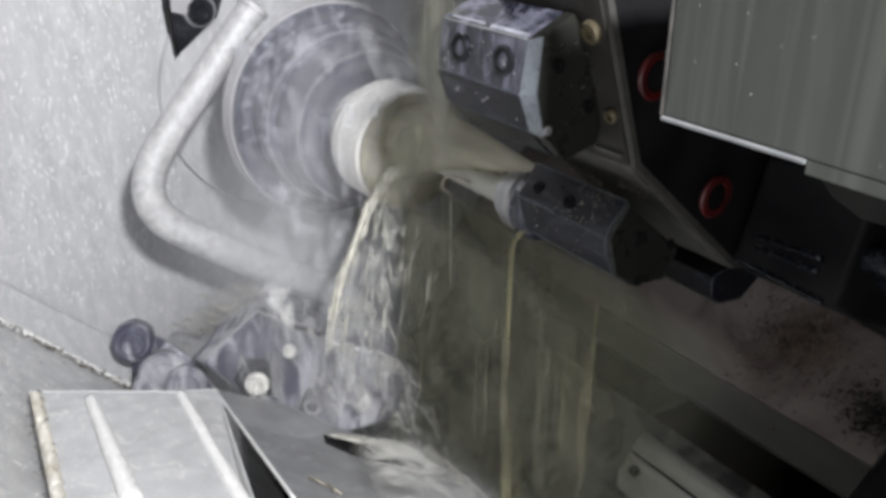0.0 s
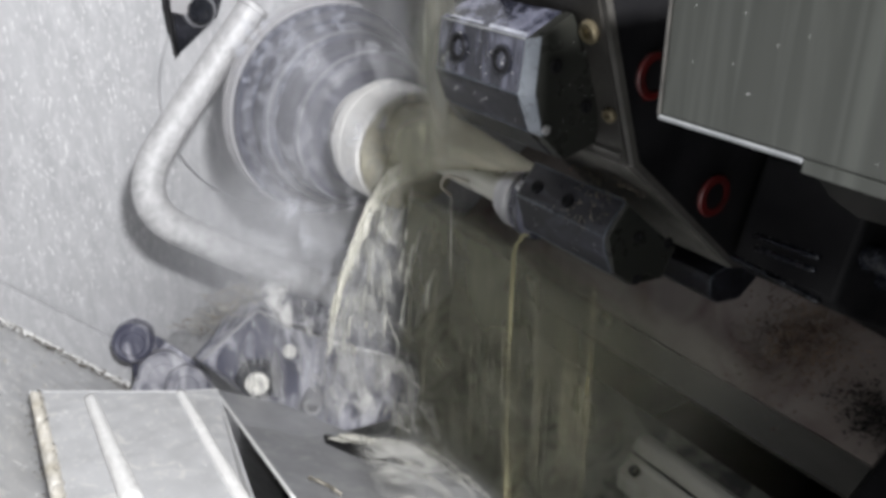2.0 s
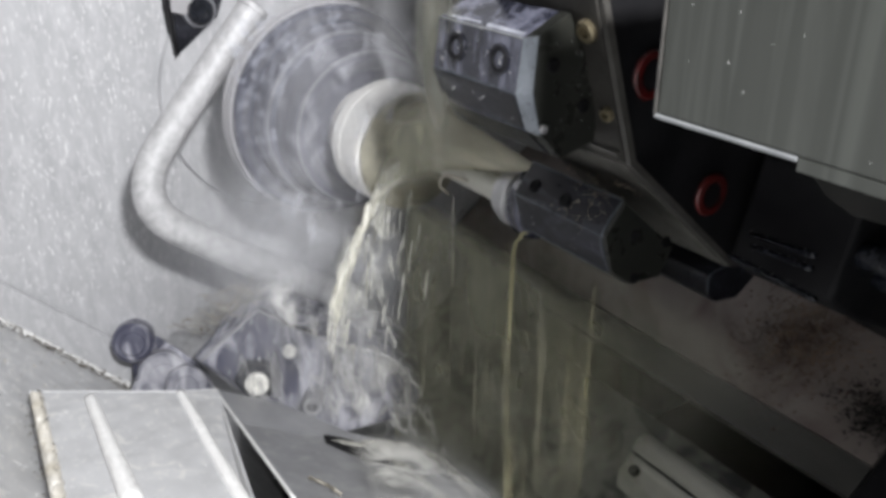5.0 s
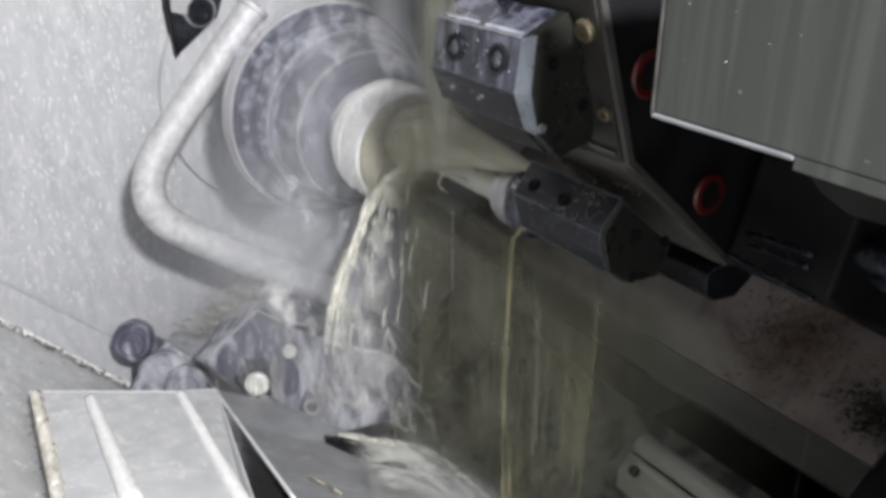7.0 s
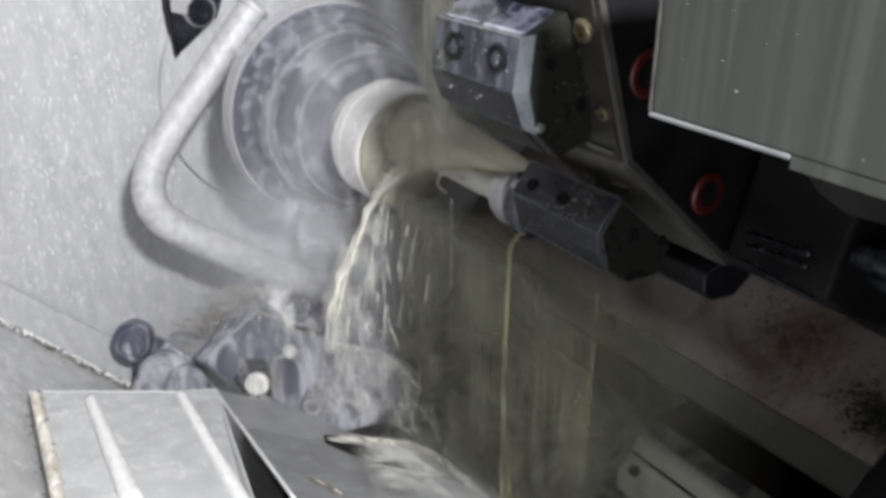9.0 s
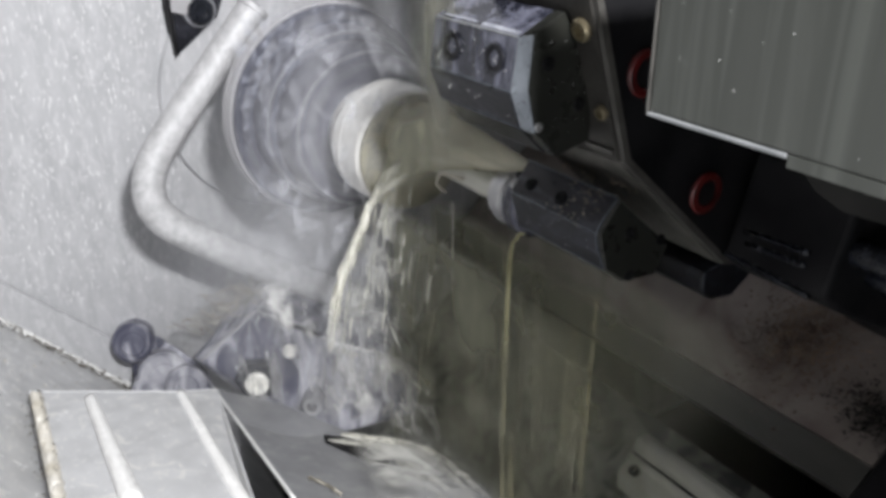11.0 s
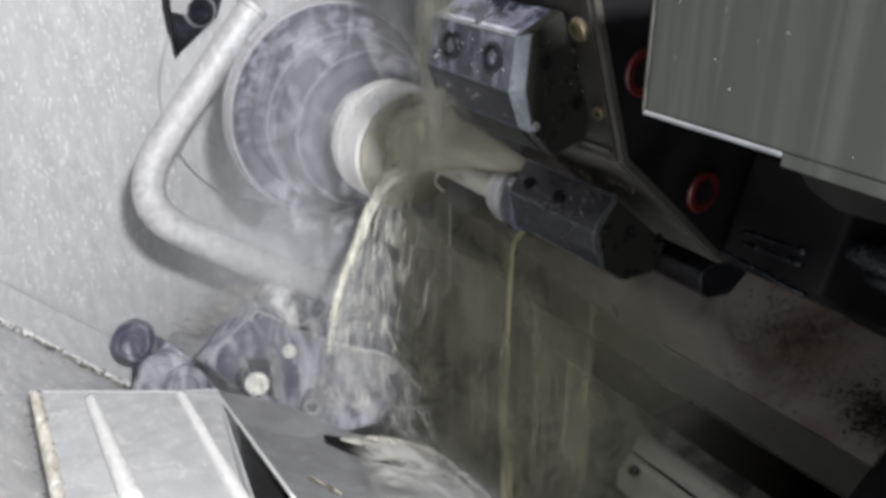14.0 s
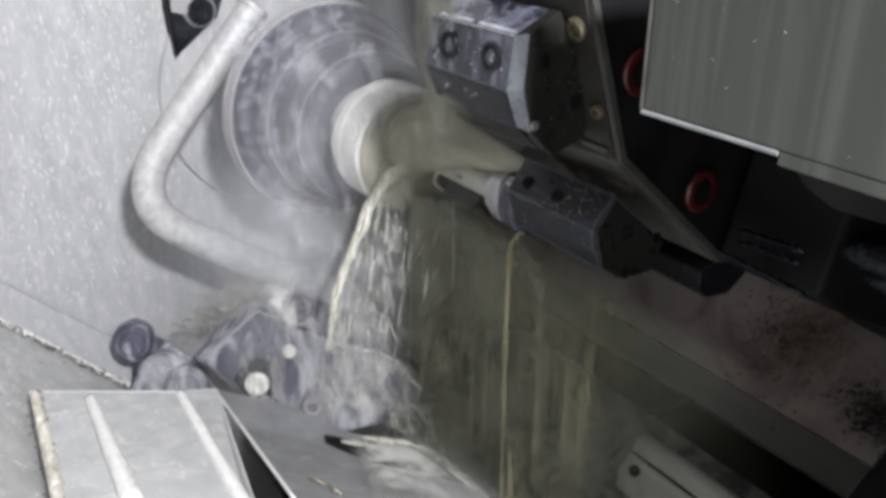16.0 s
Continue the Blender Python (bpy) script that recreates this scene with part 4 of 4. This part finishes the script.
def curtain_sheet(x0, x1, y, z_top, seed, mat, flare=0.022, fade=(0.08, 0.3, 0.03, 0.2), thin=0.30, z_low=0.43):
    """One falling skin below the spindle line, thrown out towards the front where it leaves the turning work."""
    def place(u, v):
        x = x0 + (x1 - x0) * u
        drop = (z_top - z_low) * v
        out = flare * math.sqrt(drop / 0.2) * max(0.0, 1 - u / 0.55) ** 1.5
        w = 0.008 * noise.noise(Vector((u * 5 + seed, v * 1.5, seed * 2.3))) + 0.0015 * noise.noise(Vector((u * 25, v * 5.0, seed)))
        return (x + 0.3 * w, y - out + w, z_top - 0.02 * u - drop)

    def weight(u, v):
        broken = 0.5 + noise.noise(Vector((u * 8 + seed, v * 16, seed))) + 0.5 * noise.noise(Vector((u * 17 + seed, v * 30, 2 * seed)))
        low = max(0.0, min(1.0, (v - 0.10 + 0.08 * broken) / 0.22))
        return 1 - (1 - thin) * low * max(0.35, min(1.0, 0.55 + 0.6 * broken))
    return part("skin", sheet(place, 60, 60, fade, weight), mat, curtain, "", True)


# the last skin is haze, widened to lighten the holder's shadow on the curtain
SHEETS = [curtain_sheet(0.198, 0.51, -0.020, 0.975, 1.7, FLOW), curtain_sheet(0.200, 0.54, 0.012, 0.972, 4.1, FLOW, 0.015), curtain_sheet(0.200, 0.55, 0.05, 0.965, 7.9, VEIL, 0.01), curtain_sheet(0.27, 0.62, 0.03, 0.985, 12.3, HAZE, 0.0, (0.25, 0.45, 0.12, 0.75), 0.6, 0.77)]
for k in range(34):
    x = 0.17 + 0.29 * rnd.random() ** 1.3
    near = max(0.0, 1 - (x - 0.17) / 0.14)
    pale = x < 0.25 and rnd.random() < 0.5
    strand(curtain, fall((x, rnd.uniform(-0.03, 0.03), rnd.uniform(0.90, 0.965)), rnd.uniform(0.06, 0.16) if pale else rnd.uniform(0.08, 0.24), (0, -0.12 * near * rnd.random(), 0)), rnd.uniform(0.0008, 0.0016) if pale else rnd.uniform(0.0010, 0.0026), TRICKLE if pale else STRANDY, 20 + k)

for k in range(9):
    strand(curtain, fall((0.415 + 0.008 * k + rnd.uniform(-0.006, 0.006), rnd.uniform(-0.03, 0.0), rnd.uniform(0.93, 0.965)), rnd.uniform(0.06, 0.17)), rnd.uniform(0.003, 0.007), BLOTCH, 300 + k, 0.9, 30, 0.5)
for k in range(18):
    x, y = rnd.uniform(0.21, 0.46), rnd.uniform(-0.055, -0.03)
    strand(curtain, fall((x, y, rnd.uniform(0.55, 0.94)), rnd.uniform(0.03, 0.12)), rnd.uniform(0.0006, 0.0018), STRANDY, 260 + k, 0.9, 20, 0.6)

arc = root("coolant_arc", (0.2, -0.02, 0.95), "pale coolant stream arcing off the workpiece rim", "coolant")
ARC = [Vector((0.2336, -0.0302, 1.0101)), Vector((0.2329, -0.0500, 0.9998)), Vector((0.2361, -0.0727, 0.9788)), Vector((0.2440, -0.0946, 0.9504)), Vector((0.2534, -0.1131, 0.9233)), Vector((0.2624, -0.1270, 0.8951)), Vector((0.2743, -0.1378, 0.8677))]
for k in range(16):
    spread = 0.0035 * (k - 4.0) if k > 3 else 0.001 * (k - 1)
    line = [p + SIDE * (rnd.uniform(-0.002, 0.002) + spread * (0.3 * i) ** 1.3) + RISE * rnd.uniform(-0.003, 0.003) for i, p in enumerate(ARC)]
    if k > 3:
        first = rnd.randint(1, 4)
        line = line[first:first + rnd.randint(2, 3)]
    strand(arc, line, rnd.uniform(0.0007, 0.0015) if k > 3 else 0.0034 - 0.0006 * k, FROTH if k < 4 else TRICKLE, 60 + k, 1.2, 60 if k < 4 else 28, 0.8)


for k in range(44):
    u = rnd.random()
    a = spline(ARC, 30)[int(6 + 22 * rnd.random())] + SIDE * rnd.uniform(0.0, 0.06) * (0.4 + u) + AHEAD * rnd.uniform(-0.005, 0.02)
    drop = rnd.uniform(0.008, 0.035)
    strand(arc, [a, a + Vector((0, -0.1 * drop, -0.5 * drop)), a + Vector((0, -0.15 * drop, -drop))], rnd.uniform(0.0005, 0.0012), TRICKLE if k % 3 else FROTH, 200 + k, 0.8, 10, 0.8)


def arc_skin(u, v):
    q = spline(ARC, 30)[int(v * 30)]
    w = 0.006 * noise.noise(Vector((u * 8, v * 3, 4.4)))
    return q + SIDE * (u * 0.085 * v ** 0.7 - 0.004) + AHEAD * (0.01 * u + w)


ARC_SKINS = [part("skin", sheet(arc_skin, 16, 30, (0.1, 0.5, 0.06, 0.15)), STREAK, arc, "", True)]

threads = root("coolant_threads", (0.36, 0.0, 0.9), "thin yellow coolant threads falling from the bar holder", "coolant")
strand(threads, [Vector((0.400, -0.026, 1.004)), Vector((0.394, -0.030, 0.999)), Vector((0.389, -0.032, 0.97)), Vector((0.389, -0.032, 0.80)), Vector((0.391, -0.028, 0.60)), Vector((0.393, -0.024, 0.45))], 0.0019, THREAD, 81)
strand(threads, fall((0.350, -0.006, 0.975), 0.14), 0.0015, THREAD, 82)
strand(threads, fall((0.472, -0.02, 0.985), 0.12), 0.0016, THREAD, 83)
strand(threads, fall((0.42, -0.03, 0.98), 0.42, (0.0, 0.01, 0)), 0.0040, STRANDY, 84)
strand(threads, fall((0.384, -0.026, 0.82), 0.36, (0, 0.01, 0)), 0.004, THREAD, 85)
strand(threads, fall((0.389, -0.022, 0.87), 0.36), 0.009, BLOTCH, 90, 0.8, 60, 0.4)
strand(threads, fall((0.396, -0.018, 0.82), 0.34), 0.007, BLOTCH, 91, 0.8, 60, 0.4)
strand(threads, fall((0.282, -0.016, 0.99), 0.09), 0.0012, FROTH, 86)
strand(threads, fall((0.275, -0.030, 0.985), 0.16), 0.0012, STRANDY, 87)

jet = root("coolant_jet", (0.30, 0.0, 1.03), "olive coolant jet fanning onto the workpiece bore", "coolant")
part("cone", pipe([(0.386, -0.008, 1.041), (0.34, -0.006, 1.036), (0.29, -0.004, 1.031), (0.235, -0.002, 1.023), (0.181, 0.000, 1.014)], 0.037, 40, 28, 0.08, 3, 1.0, 0.0, lambda u: 0.07 + 0.93 * u ** 1.1), FAN, jet, "", True)
part("core", pipe([(0.374, -0.006, 1.029), (0.30, -0.002, 1.026), (0.19, 0.004, 1.020)], 0.02, 40, 16, 0.6, 8, 1.0, 4.0, lambda u: 0.1 + 0.9 * u), STRANDY, jet, "", True)
part("bore_pool", turned([(0.1905, 0.0), (0.1905, 0.0575), (0.194, 0.056), (0.198, 0.03), (0.200, 0.0)], AXIS, steps=48), JETPOOL, jet, "", True)
UPPER = [part("skin", quad_sheet((0.3120, -0.0720, 1.1775), (0.3783, -0.0720, 1.1841), (0.4006, -0.0720, 1.0428), (0.3020, -0.0720, 1.0070), 0.004, 5.0, (24, 24), fade=(0.45, 0.45, 0.0, 0.55)), UPFLOW, jet, "", True),
         part("skin", quad_sheet((0.3150, -0.0800, 1.1782), (0.3821, -0.0800, 1.1850), (0.3832, -0.0800, 1.0992), (0.3168, -0.0800, 1.0928), 0.006, 9.0, (24, 20), fade=(0.3, 0.3, 0.0, 0.4)), VEIL, jet, "", True),
         part("skin", quad_sheet((0.2902, -0.0760, 1.0660), (0.3444, -0.0760, 1.0876), (0.3708, -0.0760, 1.0408), (0.2427, -0.0760, 0.9859), 0.004, 15.0, (24, 20), fade=(0.15, 0.35, 0.15, 0.2)), FLOW, jet, "", True)]
SHEETS += ARC_SKINS

foam = root("coolant_foam", Vector((0.1247, -0.0265, 0.7005)), "white coolant froth running over the hinge housing", "coolant")
CALM = [part("skin", quad_sheet(Vector((0.0907, -0.0692, 0.7761)), Vector((0.1533, 0.0288, 0.7344)), Vector((0.1680, 0.0340, 0.6350)), Vector((0.0950, -0.0872, 0.6497)), 0.008, 2.0, fade=(0.25, 0.25, 0.15, 0.45)), FOAM, foam, "", True),
           part("skin", quad_sheet(Vector((0.1263, -0.0754, 0.8398)), Vector((0.1653, 0.0043, 0.8065)), Vector((0.1859, 0.0114, 0.6676)), Vector((0.1274, -0.0816, 0.7000)), 0.012, 6.0, fade=(0.3, 0.35, 0.3, 0.45)), FILM, foam, "", True),
           part("skin", quad_sheet(Vector((0.0743, -0.1407, 0.8559)), Vector((0.1310, -0.0435, 0.8596)), Vector((0.1443, -0.0420, 0.7542)), Vector((0.0892, -0.1271, 0.7973)), 0.012, 11.0, fade=(0.3, 0.3, 0.3, 0.3)), FOAM, foam, "", True),
           part("skin", quad_sheet(Vector((0.1966, -0.0982, 0.7178)), Vector((0.1776, 0.0166, 0.6643)), Vector((0.3728, -0.0254, 0.7102)), Vector((0.3921, -0.1490, 0.7677)), 0.012, 8.0, (36, 36), fade=(0.3, 0.35, 0.35, 0.1)), MILK, foam, "", True)]
CALM += UPPER
CALM += [part("skin", quad_sheet((0.16, -0.0431, 0.7556), (0.18, 0.0274, 0.7379), (0.25, 0.0701, 0.5965), (0.25, -0.0758, 0.6799), 0.008, 71.0, (30, 30), fade=(0.3, 0.4, 0.3, 0.3)), FILM, foam, "", True)]
CALM += [part("skin", quad_sheet(Vector((0.1847, -0.0587, 0.7141)), Vector((0.1634, 0.0650, 0.6563)), Vector((0.4091, -0.0219, 0.7292)), Vector((0.4166, -0.1475, 0.7859)), 0.006, 41.0, fade=(0.3, 0.3, 0.3, 0.1)), MIST, foam, "", True)]
CALM += [part("skin", quad_sheet(Vector((0.0283, -0.1655, 0.7655)), Vector((0.0983, -0.0452, 0.7721)), Vector((0.1147, -0.0472, 0.6227)), Vector((0.0390, -0.1674, 0.6652)), 0.004, 31.0, fade=(0.25, 0.2, 0.2, 0.2)), FILM, foam, "", True)]
for k in range(9):
    line = [Vector((0.1092, -0.0574, 0.7777)), Vector((0.1124, -0.0601, 0.7362)), Vector((0.1153, -0.0622, 0.7008)), Vector((0.1178, -0.0646, 0.6681))]
    sh = SIDE * rnd.uniform(-0.02, 0.09)
    strand(foam, [p + sh * (0.9 + 0.08 * i) + SIDE * rnd.uniform(-0.004, 0.004) for i, p in enumerate(line)], rnd.uniform(0.001, 0.0022), TRICKLE, 130 + k, 1.0, 40, 0.5)
for k in range(12):
    u0 = rnd.random() * 0.7
    top = [Vector((0.0900, -0.0480, 0.7540)), Vector((0.1060, -0.0200, 0.7440)), Vector((0.1230, 0.0070, 0.7320)), Vector((0.1440, 0.0350, 0.6910))]
    run = spline(top, 30)[int(u0 * 30):int(u0 * 30) + rnd.randint(5, 9)]
    drop = Vector((0.004, -0.006, -rnd.uniform(0.02, 0.07)))
    strand(foam, [p + Vector((0, 0, rnd.uniform(-0.004, 0.004))) for p in run] + [run[-1] + drop * 0.5, run[-1] + drop], rnd.uniform(0.0008, 0.0022), FROTH if k % 2 else TRICKLE, 340 + k, 1.0, 40, 0.6)
for k in range(7):
    line = [Vector((0.2061, -0.0904, 0.7113)), Vector((0.2259, -0.0484, 0.6954)), Vector((0.2740, -0.0368, 0.6970)), Vector((0.3532, -0.0403, 0.7097))]
    sh = SIDE * rnd.uniform(-0.03, 0.03) + RISE * rnd.uniform(-0.02, 0.006)
    strand(foam, [p + sh + SIDE * rnd.uniform(-0.006, 0.006) for p in line], rnd.uniform(0.002, 0.005), FROTH, 160 + k, 1.0, 40, 0.5)

mist = root("spray_mist", (0.12, -0.05, 0.95), "white coolant mist before the chuck, with veils added to lighten shadows", "coolant mist")
SHEETS += [part("veil", quad_sheet((0.20, -0.20, 1.20), (0.20, 0.09, 1.20), (0.20, 0.06, 0.80), (0.16, -0.20, 0.70), 0.02, 3.0, fade=(0.4, 0.35, 0.2, 0.3)), MIST, mist, "", True),
           part("veil", quad_sheet((0.12, -0.30, 1.05), (0.22, 0.02, 0.98), (0.22, -0.02, 0.66), (0.12, -0.26, 0.62), 0.02, 13.0, fade=(0.4, 0.3, 0.3, 0.3)), MIST, mist, "", True)]

CALM += [part("veil", quad_sheet((0.065, -0.135, 1.13), (0.065, 0.05, 1.14), (0.065, 0.03, 0.88), (0.065, -0.135, 0.88), 0.004, 51.0, fade=(0.12, 0.35, 0.1, 0.15)), SPECK, mist, "", True)]
# veil added to lighten the shadowed right side of the chuck
SHEETS += [part("veil", quad_sheet((0.215, -0.06, 1.18), (0.215, 0.07, 1.18), (0.215, 0.05, 1.02), (0.215, -0.06, 1.02), 0.01, 63.0, fade=(0.35, 0.35, 0.1, 0.35)), MIST, mist, "", True)]
# veil added to lighten the chuck's shadow on the wall
SHEETS += [part("veil", quad_sheet((0.10, -0.22, 1.08), (0.12, -0.08, 1.10), (0.12, 0.0, 0.84), (0.10, -0.20, 0.80), 0.02, 33.0, fade=(0.4, 0.35, 0.3, 0.3)), MIST, mist, "", True)]
SHEETS += [part("veil", quad_sheet((0.20, -0.17, 1.14), (0.20, 0.03, 1.16), (0.20, 0.0, 0.86), (0.20, -0.17, 0.86), 0.02, 23.0 + k, fade=(0.25, 0.3, 0.1, 0.3)), SPLASH, mist, "", True) for k in range(1)]


def spray(count, seed):
    r = random.Random(seed)
    bm = bmesh.new()
    for _ in range(count):
        p = Vector((0.1283, -0.0583, 0.8084)) + SIDE * r.gauss(-0.01, 0.05) + RISE * r.gauss(0.0, 0.045) + FACE * r.uniform(-0.02, 0.05)
        s = r.uniform(0.0004, 0.0011)
        bmesh.ops.create_icosphere(bm, subdivisions=1, radius=1.0, matrix=Matrix.Translation(p) @ Matrix.Diagonal((s, s, s * r.uniform(1, 5), 1)))
    return bm


SPRAYS = [part("droplets", spray(120, 70 + k), DROP, mist, "", True) for k in range(3)]

# single drops that fall from the roof past the turret
DRIPS = []
for moment, place in ((3.0, Vector((0.5833, 0.0022, 1.0354))), (3.0, Vector((0.5698, -0.0049, 0.9318))), (7.0, Vector((0.6366, -0.0044, 0.9309))), (11.6, Vector((0.5774, -0.0361, 1.0006))), (12.4, Vector((0.5416, -0.1239, 1.0805))), (14.5, Vector((0.6511, -0.1367, 1.1293))), (15.2, Vector((0.5683, -0.1037, 1.1277))), (15.5, Vector((0.6816, -0.1368, 1.1695)))):
    drip = solo("coolant_drop", turned([(-0.010, 0.0), (-0.007, 0.0005), (-0.002, 0.0008), (0.002, 0.0007), (0.004, 0.0)], (0, 0, 0), (0, 0, -1), 12), DROP, "pale falling drop of coolant", "coolant drop", "falling drops", smooth=True)
    DRIPS.append((drip, moment, place))

# ---- what moves ----
FEED = 0.0131


def motions():
    steps = [i * 0.5 for i in range(33)]
    for ob in (turret, slide, holder, bar_holder, bar, holder3, lug):
        b = ob.location.copy()
        walk(ob, [(t, pose(b.x - FEED * t / 16, b.y, b.z)) for t in steps])
    for ob, turn in ((chuck, 83.0), (piece, 83.0)):
        b = ob.location.copy()
        walk(ob, [(i / 30, pose(b.x, b.y, b.z, -turn * i, 0, 0)) for i in range(481)])
    for n, ob in enumerate(SHEETS):
        walk(ob, [(i * 0.1, pose(0.006 * math.sin(i * 2.1 + n), 0.008 * math.sin(i * 1.3 + 2 * n), 0.012 * math.sin(i * 1.7 + n))) for i in range(161)])
    for n, ob in enumerate(CALM):
        walk(ob, [(i * 0.1, pose(0.002 * math.sin(i * 2.3 + n), 0.003 * math.sin(i * 1.6 + 2 * n), 0.002 * math.sin(i * 1.9 + n))) for i in range(161)])
    for ob, moment, place in DRIPS:
        top, low = 1.96, 0.24
        start = moment - math.sqrt(2 * (top - place.z) / 9.81)
        rows = [(0, pose(place.x, place.y, top))]
        i = max(1, math.ceil(start * 30))
        rows.append(((i - 1) / 30, pose(place.x, place.y, top))) if i > 1 else None
        z = top
        while z > low and i < 480:
            z = max(low, top - 4.905 * max(0.0, i / 30 - start) ** 2)
            rows.append((i / 30, pose(place.x, place.y, z)))
            i += 1
        rows.append((16, pose(place.x, place.y, z)))
        walk(ob, rows)
    for n, ob in enumerate(SPRAYS):
        walk(ob, [(i * 0.1, pose(0.004 * math.sin(i * 2.7 + n), 0.02 * math.sin(i * 1.9 + 2 * n), 0.03 * math.sin(i * 2.3 + 1.1 * n))) for i in range(161)])
    for ob, seed in STRANDS:
        r = random.Random(seed)
        walk(ob, [(i * 0.2, pose(r.uniform(-0.002, 0.002), r.uniform(-0.002, 0.002), r.uniform(-0.012, 0.0))) for i in range(81)])


motions()
